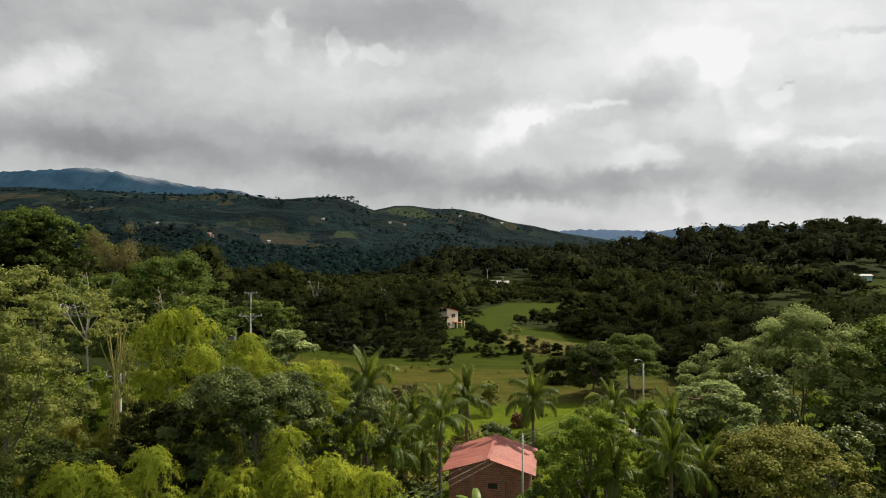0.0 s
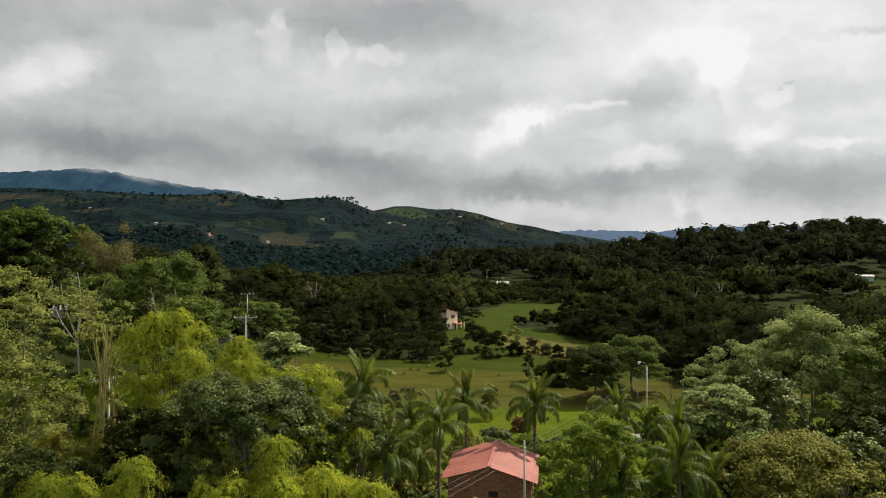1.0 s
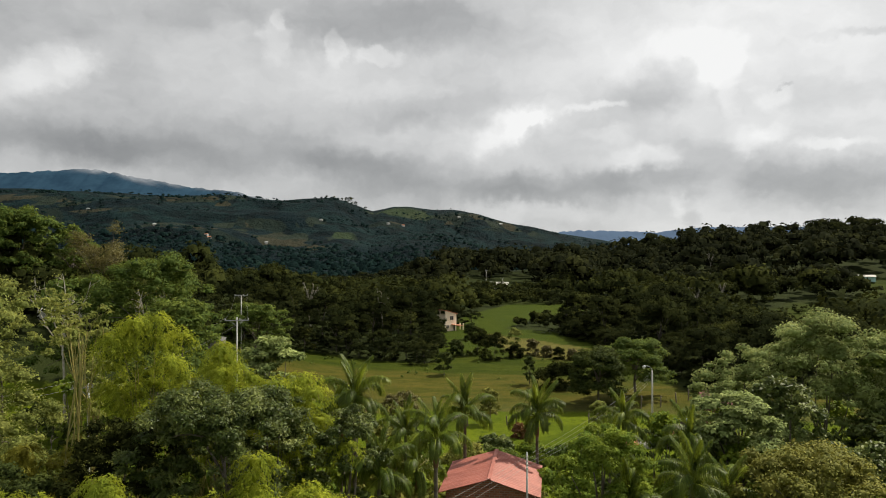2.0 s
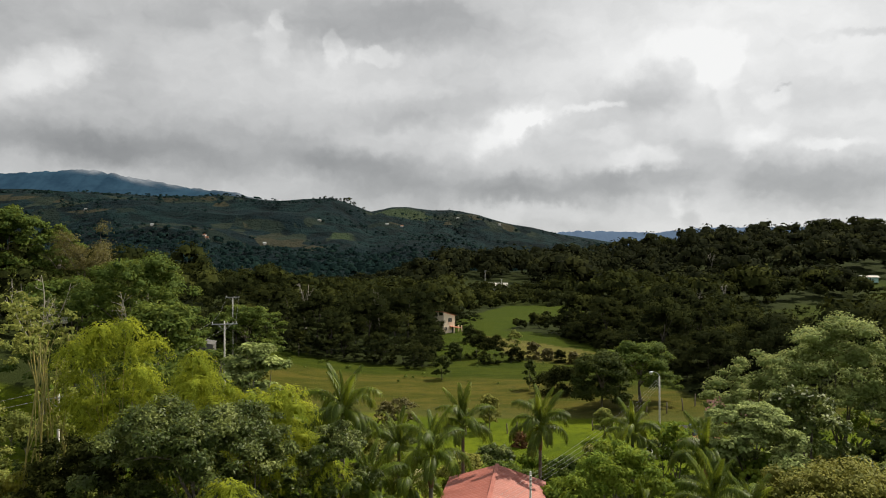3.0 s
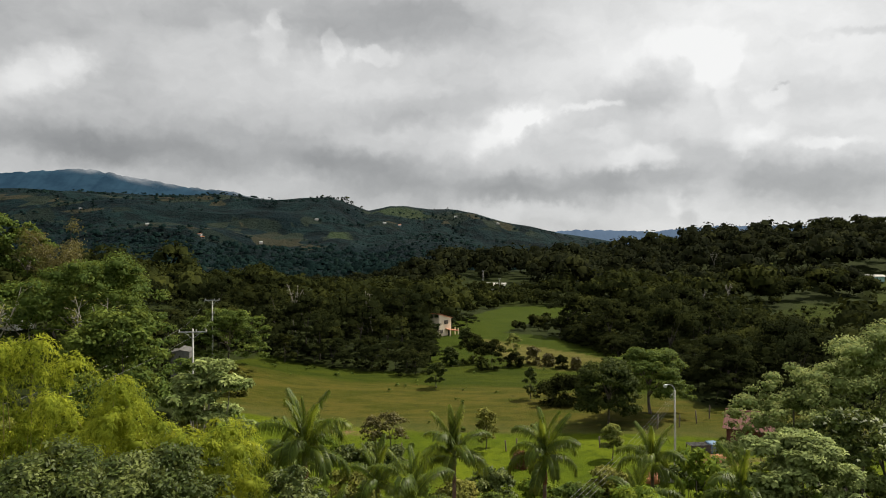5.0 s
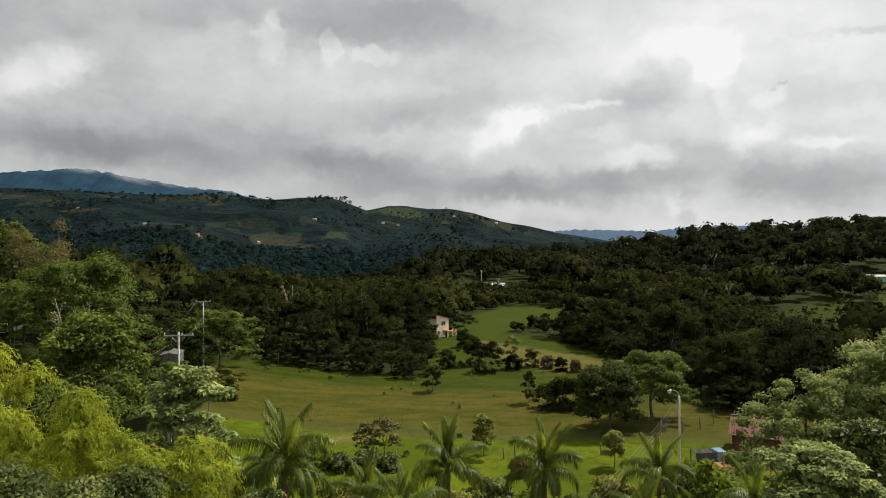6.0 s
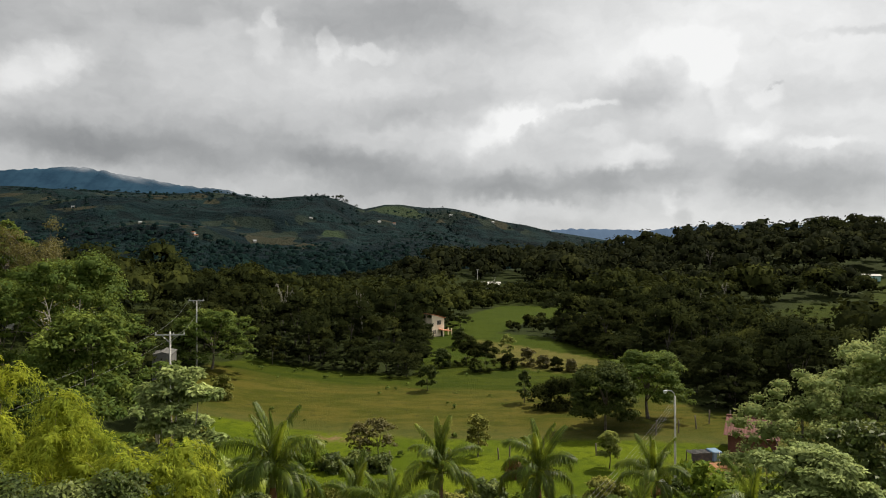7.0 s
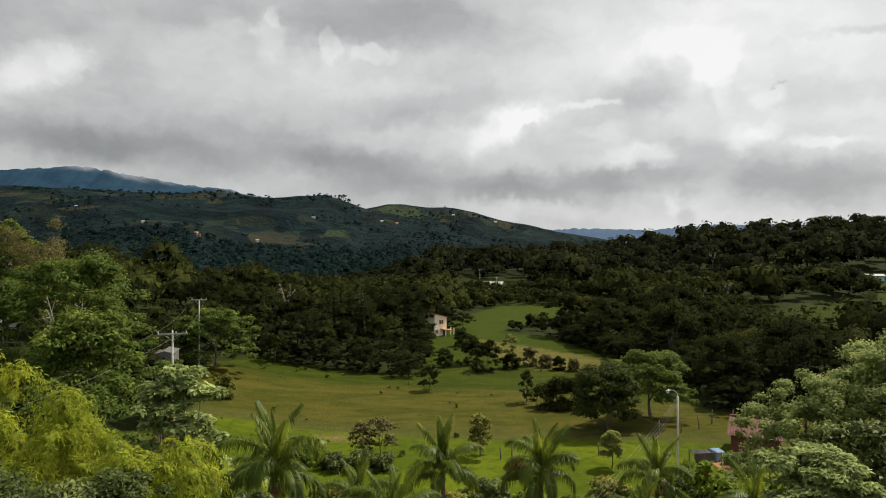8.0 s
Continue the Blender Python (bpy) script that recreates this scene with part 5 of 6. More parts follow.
tree("broadleaf_tree", "dark round tree standing alone in the meadow", (22.9, 105.0), 8.2, 3.7, 3.5, 0.2, 411, L_OAK, count=20, boughs=11, size=0.46, total=20000, length=0.3, width=0.16, trunk=0.18, ragged=0.2, rounded=0.6, airy=1.5, shrink=(0.32, 0.5))
tree("broadleaf_tree", "spreading green shade tree at the meadow's edge", (30.0, 110.8), 8.3, 5.8, 4.6, 1.8, 412, L_DEEP, count=18, size=0.38, total=14000, length=0.34, width=0.18, trunk=0.25, squash=0.55, airy=1.4, shrink=(0.3, 0.5))
for k, (x, y, h, r, leaf, lab) in enumerate((
        (-6.3, 93.4, 4.0, 1.3, L_TWIG, "small reddish thin-leaved tree in the pasture"), (-4.3, 94.6, 4.2, 2.0, L_TWIG, "small reddish spreading tree in the pasture"),
        (6.4, 94.6, 4.6, 1.3, L_OLIVE, "slim small olive tree in the pasture"), (19.7, 90.6, 3.9, 1.1, L_SPARSE, "small yellow-leaved tree on the lawn"),
        (0.7, 128.5, 4.0, 1.6, L_OAK, "small dark tree on the pasture"), (14.8, 120.3, 4.8, 1.0, L_OAK, "slender sapling on the green slope"),
        (17.6, 116.8, 3.4, 2.4, L_WOOD_SHADED, "dark bush beside the round tree"), (20.4, 117.5, 4.0, 2.6, L_WOOD_SHADED, "dark bush behind the round tree"),
        (-28.5, 118.0, 3.2, 1.4, L_OLIVE, "small bush at the pasture's corner"), (-28.0, 147.0, 5.2, 2.2, L_WOOD_SHADED, "small round tree before the dark wood"),
        (16.4, 159.0, 5.0, 1.5, L_SPARSE, "pale small tree on the hayfield"), (19.4, 150.6, 3.6, 1.3, L_TWIG, "brown bush on the hayfield"), (22.2, 149.0, 2.4, 1.1, L_TWIG, "brown low bush on the hayfield"),
        (24.0, 146.2, 2.4, 1.1, L_WOOD_SHADED, "dark low bush on the hayfield"), (26.5, 145.0, 2.2, 1.0, L_TWIG, "reddish low bush on the hayfield"), (8.0, 153.0, 5.6, 2.4, L_WOOD_SHADED, "dark bush below the cream house"), (11.0, 146.0, 5.4, 2.5, L_WOOD_SHADED, "dark bush at the field's corner"), (15.2, 148.0, 2.8, 1.7, L_WOOD_SHADED, "dark bush by the hayfield"),
        (7.4, 177.0, 4.0, 1.6, L_OAK, "green bush below the cream house"), (3.2, 150.0, 3.4, 1.6, L_OAK, "green bush on the slope"),
        (-12.0, 92.0, 2.6, 1.8, L_GREEN, "low bush on the lawn"), (-8.8, 90.3, 1.6, 1.6, L_GLOSSY, "low clipped hedge on the lawn"), (-6.2, 90.3, 1.7, 1.6, L_GLOSSY, "low dense hedge on the lawn"),
        (-3.9, 90.5, 1.5, 1.5, L_GLOSSY, "low hedge end on the lawn"), (9.5, 88.0, 1.8, 0.8, L_RED, "red-leaved shrub on the lawn"), (6.0, 79.0, 2.4, 1.9, L_GLOSSY, "dark rounded bush on the lawn"), (9.6, 76.0, 2.6, 1.7, L_GREEN, "leafy bush in the garden"), (2.6, 74.0, 3.0, 1.8, L_OLIVE, "olive bush in the garden"), (12.4, 73.5, 3.0, 2.0, L_DEEP, "green bush in the garden"), (-1.2, 78.0, 2.2, 1.5, L_GREEN, "leafy bush on the lawn"), (16.6, 79.5, 2.4, 1.7, L_OLIVE, "olive bush on the lawn"))):
    tree("small_tree" if h > 3.5 and "bush" not in lab else "bush", lab, (x, y), h, r, r, 0.5 if h > 3.5 and "bush" not in lab else -0.35 * h, 420 + k, leaf, count=11, total=6500 if "bush" in lab else (3400 if leaf is not L_TWIG else 1500), size=0.52 if "bush" in lab else 0.4, boughs=7, length=0.28, width=0.15, trunk=0.07, limbs=4, ragged=0.35, airy=1.0, shrink=(0.32, 0.55),
         category="tree" if h > 3.5 and "bush" not in lab else "bush")


def edge_bushes():
    """Bushes that close the wood's edge along the back of the meadow."""
    rng = np.random.default_rng(23)
    edge = [(-40, 150), (-33, 153), (-16, 148), (-4, 142), (-2, 160), (-3, 175)], [(40, 116), (46, 116), (62, 116)], [(43, 150), (33, 190), (42, 132)], [(38, 127), (50, 125), (66, 124)], [(44, 134), (64, 132)], [(-3.0, 186), (-1.2, 189), (-0.9, 191.5), (-2.4, 200), (5, 208), (11, 207)]
    for line in edge:
        for (x0, y0), (x1, y1) in zip(line, line[1:]):
            n = max(2, int(math.hypot(x1 - x0, y1 - y0) / 3.2))
            for k in range(n):
                px, py = x0 + (x1 - x0) * k / n + rng.normal() * 0.8, y0 + (y1 - y0) * k / n + rng.normal() * 0.8
                s = 0.3 + 0.18 * rng.random()
                copy_thing(KINDS[int(rng.integers(6))], pose(px, py, float(ground_z(px, py)) - 0.6, 0, 0, rng.random() * 360) @ Matrix.Diagonal((s * 1.2, s * 1.2, s, 1)))


edge_bushes()


def crest_trees():
    """Tall trees that stand out along the ridge."""
    rng = np.random.default_rng(29)
    for px, s in ((150, 0.9), (166, 1.35), (178, 0.9), (189, 1.1), (203, 1.15), (214, 1.2), (226, 1.3), (240, 1.2), (250, 1.3), (262, 1.0), (276, 1.5), (289, 1.45), (300, 1.2), (313, 1.55), (322, 1.5), (336, 1.3), (350, 1.5)):
        py = 505 + 14 * rng.random()
        copy_thing(KINDS[int(rng.choice([0, 1, 4]))], pose(px, py, float(ground_z(px, py)) - 0.8, 0, 0, rng.random() * 360) @ Matrix.Diagonal((s * 0.9, s * 0.9, s, 1)))


crest_trees()


def knoll_trees():
    """Dark trees in a clump where the far ridge dips."""
    rng = np.random.default_rng(31)
    for px, py, s in ((-222, 1688, 1.7), (-210, 1690, 1.35), (-232, 1686, 1.2), (-186, 1690, 0.9), (-243, 1692, 0.9), (-262, 1690, 0.7), (-280, 1690, 0.8), (22, 1690, 0.55), (-10, 1692, 0.45), (-330, 1690, 0.5)):
        copy_thing(KINDS[int(rng.choice([0, 1, 4]))], pose(px, py, float(ground_z(px, py)) - 1.0, 0, 0, rng.random() * 360) @ Matrix.Diagonal((s * 0.8, s * 0.8, s, 1)))


knoll_trees()


for k, (x, y, z, r) in enumerate(((93.0, 262.0, 8.5, 2.2), (96.0, 268.0, 9.0, 2.0), (70.0, 230.0, 4.5, 1.6), (-14.0, 172.0, 13.5, 2.0), (-34.0, 186.0, 14.5, 2.2), (120.0, 300.0, 9.0, 2.4), (150.0, 390.0, 22.0, 2.6))):
    bare_tree("pale slender trunk with a thin crown in the woods", (x, y), z, r, 430 + k * 3, PALE_BARK, L_WOOD_SHADED, 250)
tree("broadleaf_tree", "leafy tree in front of the grey house", (-30.6, 104.5), 7.5, 3.2, 3.0, 0.5, 470, L_DEEP, count=10, total=7000, length=0.36, width=0.2)


# ---- houses ----
def gable_house(name, label, at, turn, w, d, wall_h, rise, wall_mat, roof_mat, eave=0.5, openings=(), ribs=0, seed=1):
    """A house with thick walls, gable ends at front and back (along y), a two-slope sheet roof and openings.
    openings: (side, along, sill, width, height, kind), side 'f' front, 'r' right, 'l' left."""
    x, y = at
    root = thing(name, (x, y, float(ground_z(x, y)) - 0.05), turn, label, "house")
    t = 0.2

    def wall(side):
        bm = bmesh.new()
        holes = [o for o in openings if o[0] == side]
        length = w if side in "fb" else d
        cuts_x = sorted({-length / 2, length / 2, *[o[1] - o[3] / 2 for o in holes], *[o[1] + o[3] / 2 for o in holes]})
        cuts_z = sorted({0.0, wall_h, *[o[2] for o in holes], *[o[2] + o[4] for o in holes]})
        corner = {}

        def at(px, py, pz):
            key = (round(px, 4), py, round(pz, 4))
            if key not in corner:
                corner[key] = bm.verts.new((px, py * t / 2, pz))
            return corner[key]

        def solid(i, j):
            if not (0 <= i < len(cuts_x) - 1 and 0 <= j < len(cuts_z) - 1):
                return False
            mx, mz = (cuts_x[i] + cuts_x[i + 1]) / 2, (cuts_z[j] + cuts_z[j + 1]) / 2
            return not any(abs(mx - o[1]) < o[3] / 2 and o[2] < mz < o[2] + o[4] for o in holes)

        gable = side in "fb"
        for i, (x0, x1) in enumerate(zip(cuts_x, cuts_x[1:])):
            for j, (z0, z1) in enumerate(zip(cuts_z, cuts_z[1:])):
                if not solid(i, j):
                    continue
                for s in (-1, 1):
                    bm.faces.new([at(x0, s, z0), at(x1, s, z0), at(x1, s, z1), at(x0, s, z1)])
                for di, dj, (ax, az), (bx, bz) in ((-1, 0, (x0, z0), (x0, z1)), (1, 0, (x1, z0), (x1, z1)), (0, -1, (x0, z0), (x1, z0)), (0, 1, (x0, z1), (x1, z1))):
                    if not solid(i + di, j + dj) and not (gable and z1 == wall_h and dj == 1):
                        bm.faces.new([at(ax, -1, az), at(bx, -1, bz), at(bx, 1, bz), at(ax, 1, az)])
        if gable:
            for s in (-1, 1):
                bm.faces.new([at(c, s, wall_h) for c in cuts_x] + [at(0, s, wall_h + rise)])
            for e in (-w / 2, w / 2):
                bm.faces.new([at(e, -1, wall_h), at(0, -1, wall_h + rise), at(0, 1, wall_h + rise), at(e, 1, wall_h)])
        bmesh.ops.recalc_face_normals(bm, faces=bm.faces[:])
        m = {"f": pose(0, -d / 2, 0), "b": pose(0, d / 2, 0), "r": pose(w / 2 - t / 2, 0, 0, 0, 0, 90), "l": pose(-w / 2 + t / 2, 0, 0, 0, 0, -90)}[side]
        wl = part("wall", bm, wall_mat, root, "", m)
        for o in holes:
            pane = box(bmesh.new(), o[1] - o[3] / 2, -0.03, o[2], o[1] + o[3] / 2, 0.03, o[2] + o[4])
            p = part("door" if o[5] == "door" else "window", pane, DARK, wl, "dark open doorway" if o[5] == "door" else "dark window opening")
            if o[5] == "window":
                p["label"] = "dark window in a plain frame"
        return wl

    for side in "fbrl":
        wall(side)
    half, run = w / 2 + eave, d / 2 + eave
    drop = rise * eave / (w / 2)
    n = ribs or 24
    for sgn in (-1, 1):
        bm = bmesh.new()
        rows = []
        rg = random.Random(seed + sgn)
        for j in range(n * 2 + 1):
            yy = -run + 2 * run * j / (2 * n)
            lift = 0.035 * (j % 2) + 0.012 * rg.random()
            rows.append([bm.verts.new((sgn * half * q, yy, wall_h + rise + 0.06 - (rise + drop) * q + lift + 0.015 * rg.random())) for q in (0.0, 0.25, 0.5, 0.75, 1.0)])
        for a, b in zip(rows, rows[1:]):
            for k in range(4):
                bm.faces.new([a[k], b[k], b[k + 1], a[k + 1]])
        bmesh.ops.recalc_face_normals(bm, faces=bm.faces[:])
        bmesh.ops.solidify(bm, geom=bm.faces[:], thickness=0.05)
        part("roof_slope", bm, roof_mat, root)
    bm = bmesh.new()
    box(bm, -0.16, -run - 0.02, wall_h + rise + 0.07, 0.16, run + 0.02, wall_h + rise + 0.15, 0.04)
    part("ridge_cap", bm, roof_mat, root)
    return root


gable_house("house", "brown brick house with a weathered red sheet roof", (4.1, 57.4), -9.0, 6.3, 6.4, 5.0, 0.95, BRICK, ROOF_RED, 0.5,
            (("f", 0.3, 3.6, 0.75, 0.45, "window"), ("f", -1.9, 0.9, 1.2, 1.1, "window"), ("f", 1.6, 0.0, 0.95, 2.1, "door"), ("r", 0.0, 3.2, 1.0, 1.0, "window")), 22)
bm = bmesh.new()
bmesh.ops.create_cone(bm, segments=10, radius1=0.06, radius2=0.06, depth=4.4, cap_ends=True, matrix=pose(0, 0, 2.2))
pipe = new("drain_pipe")
pipe.matrix_basis = pose(4.9, 53.9, 0.0)
tagged(pipe, "thin dark drain pipe up the brick gable", "pipe")
part("pipe", bm, POST, pipe)
gable_house("outbuilding", "low shed with a weathered red roof beside the trees", (37.4, 96.6), 61.0, 5.0, 4.6, 2.4, 1.3, SHED_RED, SHED_RED, 0.5, (("f", 0, 0, 1.0, 2.0, "door"),), 20)
gable_house("grey_house", "small old grey cement house behind the utility poles", (-38.0, 122.0), 12.0, 2.6, 4.5, 4.2, 0.25, OLD_CEMENT, OLD_CEMENT, 0.15, (("f", 0, 1.0, 1.0, 1.0, "window"), ("r", -1, 1.0, 1.0, 1.0, "window")), 16)
gable_house("white_house", "white-walled hut half hidden by the pale tree", (-14.6, 66.0), 12.0, 3.4, 4.0, 7.2, 0.5, WHITE, CONCRETE, 0.3, (("f", 0.4, 5.6, 0.7, 0.8, "window"), ("f", -0.8, 3.0, 0.8, 1.0, "window")), 10)
gable_house("outbuilding", "white-walled shed with a bright zinc roof among trees", (-69.5, 131.0), 70.0, 4.0, 6.0, 1.9, 0.6, WHITE, ZINC, 0.4, (("f", 0, 0, 1.0, 2.0, "door"),), 16)
gable_house("farmhouse", "far white farmhouse with a pale roof among trees", (28.0, 350.0), 80.0, 6.0, 10.0, 2.9, 1.0, WHITE, CONCRETE, 0.6, (("r", -2.5, 1.0, 1.2, 1.2, "window"), ("r", 2.0, 0.0, 1.0, 2.1, "door")), 18)
gable_house("farmhouse", "far teal-walled farmhouse with a pale roof", (222.0, 366.0), 78.0, 5.0, 7.5, 2.8, 0.7, TEAL, CONCRETE, 0.6, (("r", -2.5, 1.0, 1.2, 1.2, "window"),), 18)


def cream_house():
    """Two storeys under a single slope, with a low tiled porch."""
    x, y = 1.5, 196.0
    root = thing("cream_house", (x, y, float(ground_z(x, y)) - 0.1), 48, "cream two-storey house with a small tiled porch roof", "house")
    root.scale = (0.95, 0.74, 0.86)
    bm = bmesh.new()
    vs = [bm.verts.new(p) for p in ((-2.4, -2.2, 0), (2.4, -2.2, 0), (2.4, -2.2, 5.3), (-2.4, -2.2, 6.6), (-2.4, 2.2, 0), (2.4, 2.2, 0), (2.4, 2.2, 5.3), (-2.4, 2.2, 6.6))]
    for f in ((3, 2, 1, 0), (4, 5, 6, 7), (0, 1, 5, 4), (1, 2, 6, 5), (2, 3, 7, 6), (3, 0, 4, 7)):
        bm.faces.new([vs[i] for i in f])
    bmesh.ops.recalc_face_normals(bm, faces=bm.faces[:])
    part("wall", bm, CREAM, root)
    bm = box(bmesh.new(), -2.75, -2.55, -0.08, 2.75, 2.55, 0.08, 0.02)
    part("roof", bm, TILE, root, "", pose(0, 0, 6.05, 0, 15.2, 0))
    for k, (wx, wz, ww, wh) in enumerate(((0.3, 3.5, 1.5, 1.2), (-1.5, 0.9, 1.0, 1.1))):
        fr = part("window", box(bmesh.new(), wx - ww / 2, -2.24, wz, wx + ww / 2, -2.203, wz + wh), DARK, root, "dark window in a cream wall")
        part("sill", box(bmesh.new(), wx - ww / 2 - 0.1, -2.34, wz - 0.1, wx + ww / 2 + 0.1, -2.2, wz), CREAM, fr)
        part("mullion", box(bmesh.new(), wx - 0.04, -2.27, wz, wx + 0.04, -2.242, wz + wh), CREAM, fr)
    part("porch_roof", box(bmesh.new(), 0.0, -4.2, -0.07, 4.2, -2.2, 0.07, 0.02), TILE, root, "sloping orange clay tile porch roof", pose(0, 0, 2.55, 0, 9, 0) @ pose(0, 0, 0, 8, 0, 0))
    for px, py in ((0.4, -4.0), (3.8, -4.0), (3.9, -2.4)):
        part("porch_post", box(bmesh.new(), px - 0.12, py - 0.12, 0, px + 0.12, py + 0.12, 2.2), CREAM, root)
    part("door", box(bmesh.new(), 1.1, -2.24, 0.0, 2.0, -2.203, 2.05), DARK, root, "dark porch doorway")


cream_house()


# ---- poles and wires ----
def rod(name, path, radii, mat, parent, label="", sides=8):
    return under(name, quads(name, *tube(path, radii, sides), mat, False), parent, label)


def utility_pole(label, at, top_z, arm=0.0, arm_drop=0.15, turn=0.0, racks=0, thick=1.0):
    x, y = at
    z = float(ground_z(x, y))
    h = top_z - z
    root = thing("utility_pole", (x, y, z - 0.1), turn, label, "utility pole", "utility poles")
    rod("pole", [(0, 0, 0), (0, 0, h * 0.5), (0, 0, h), (0, 0, h + 0.01)], [0.14 * thick, 0.115 * thick, 0.085 * thick, 0.01], CONCRETE, root, "", 10)
    if arm:
        a = part("crossarm", box(bmesh.new(), -arm / 2, -0.15, h - arm_drop - 0.06, arm / 2, -0.05, h - arm_drop + 0.06, 0.01), STEEL, root)
        for ix in (-arm / 2 + 0.1, 0.35, arm / 2 - 0.1):
            bm = bmesh.new()
            bmesh.ops.create_cone(bm, segments=8, radius1=0.07, radius2=0.045, depth=0.22, cap_ends=True, matrix=pose(ix, -0.1, h - arm_drop + 0.17))
            part("insulator", bm, CONCRETE, a)
        for sx in (-1, 1):
            rod("brace", [(sx * arm * 0.3, -0.1, h - arm_drop), (0, -0.06, h - arm_drop - 0.75)], 0.025, STEEL, root, "", 5)
    for k in range(racks):
        bm = bmesh.new()
        bmesh.ops.create_cone(bm, segments=8, radius1=0.06, radius2=0.06, depth=0.12, cap_ends=True, matrix=pose(0, -0.16, h - 0.25 - 0.25 * k))
        part("insulator", bm, CONCRETE, root)
    return root


utility_pole("pale concrete utility pole beside the brick house", (5.7, 49.5), 9.4, 0, 0, 0, 4, 0.7)
utility_pole("pale concrete utility pole near the grove", (-11.0, 27.0), 9.2, 0, 0, 0, 4)
utility_pole("pale concrete utility pole with a wide crossarm", (-25.1, 90.2), 14.2, 2.9, 0.35, 12)
utility_pole("tall concrete utility pole with a short crossarm", (-36.5, 131.4), 14.3, 2.4, 0.05, 6)
utility_pole("concrete utility pole hidden among grove trees", (-28.0, 60.0), 11.9, 2.4, 0.3, 20)
utility_pole("far thin utility pole beside the farmhouse", (29.5, 340.0), 9.0, 1.6, 0.2)
utility_pole("far thin utility pole above the farmhouse", (22.5, 352.0), 12.5, 1.2, 0.2)


def wire(a, b, sag, label="thin sagging power cable between poles", radius=0.006):
    t = np.linspace(0, 1, 14)[:, None]
    path = np.asarray(a) * (1 - t) + np.asarray(b) * t - np.array([0, 0, 1.0]) * sag * 4 * t * (1 - t)
    root = thing("power_cable", tuple(path[0]), 0, label, "cable", "power cables")
    rod("strand", path - path[0], radius, WIRE, root, "", 5)


for k in range(4):
    wire((5.7, 49.34, 9.15 - 0.25 * k), (25.0, 86.4, 8.0 - 0.3 * k), 0.5 + 0.1 * k)
for k in range(3):
    wire((5.7, 49.34, 9.1 - 0.3 * k), (-11.0, 27.0, 8.95 - 0.25 * k), 0.35 + 0.1 * k)
for sx in (-1.3, 1.3):
    wire((-25.1 + sx, 90.2, 14.1), (-28.0 + sx, 60.0, 11.9), 0.7, "thin dark power cable over the grove", 0.008)
    wire((-25.1 + sx, 90.2, 14.1), (-36.5 + sx * 0.8, 131.4, 14.5), 0.6, "thin dark power cable along the pasture", 0.008)
    wire((-28.0 + sx, 60.0, 11.9), (-46.0 + sx, 30.0, 12.5), 0.6, "thin dark power cable past the grove", 0.008)


def street_lamp(at, top_z):
    x, y = at
    z = float(ground_z(x, y))
    h = top_z - z
    root = thing("street_lamp", (x, y, z - 0.1), 0, "pale concrete street lamp pole with one bent arm", "street lamp")
    rod("pole", [(0, 0, 0), (0, 0, h * 0.5), (0, 0, h - 0.3), (0, 0, h - 0.28)], [0.12, 0.10, 0.08, 0.01], CONCRETE, root, "", 10)
    arm = rod("arm", [(0, 0, h - 0.6), (-0.05, 0, h - 0.1), (-0.35, -0.1, h + 0.2), (-0.85, -0.25, h + 0.32)], 0.035, STEEL, root, "", 6)
    bm = bmesh.new()
    bmesh.ops.create_uvsphere(bm, u_segments=12, v_segments=8, radius=0.4, matrix=pose(-1.05, -0.3, h + 0.24, 0, -8, 16) @ Matrix.Diagonal((0.62, 0.34, 0.3, 1)))
    head = part("lamp_head", bm, ZINC, arm, "pale rounded lamp head")
    bm = bmesh.new()
    bmesh.ops.create_cone(bm, segments=12, radius1=0.1, radius2=0.17, depth=0.14, cap_ends=True, matrix=pose(-1.08, -0.3, h + 0.06))
    part("lens", bm, WHITE, root, "white lamp lens")
    for k in range(4):
        bm = bmesh.new()
        bmesh.ops.create_cone(bm, segments=8, radius1=0.06, radius2=0.06, depth=0.12, cap_ends=True, matrix=pose(-0.1, -0.14, h - 0.4 - 0.3 * k))
        part("insulator", bm, CONCRETE, root)


street_lamp((25.1, 86.6), 8.5)


# ---- yard clutter ----
def fence():
    rng = random.Random(5)
    for x, y in ((34.5, 105.8), (37.1, 108.3), (31.6, 104.0), (40.5, 110.0), (19.4, 95.0), (-3.0, 92.6), (8.6, 93.8), (9.8, 94.2), (28.5, 103.0), (44.0, 111.0), (14.0, 97.5), (3.5, 93.2)):
        root = thing("fence_post", (x, y, float(ground_z(x, y)) - 0.15), rng.random() * 360, "weathered wooden fence post in the pasture", "fence post", "fence posts")
        h = rng.uniform(1.3, 2.0)
        lean = (rng.gauss(0, 0.07), rng.gauss(0, 0.07))
        rod("stake", [(0, 0, 0), (lean[0] * 0.5, lean[1] * 0.5, h * 0.5), (lean[0], lean[1], h), (lean[0], lean[1], h + 0.02)], [0.09, 0.085, 0.08, 0.01], POST, root, "", 7)


fence()


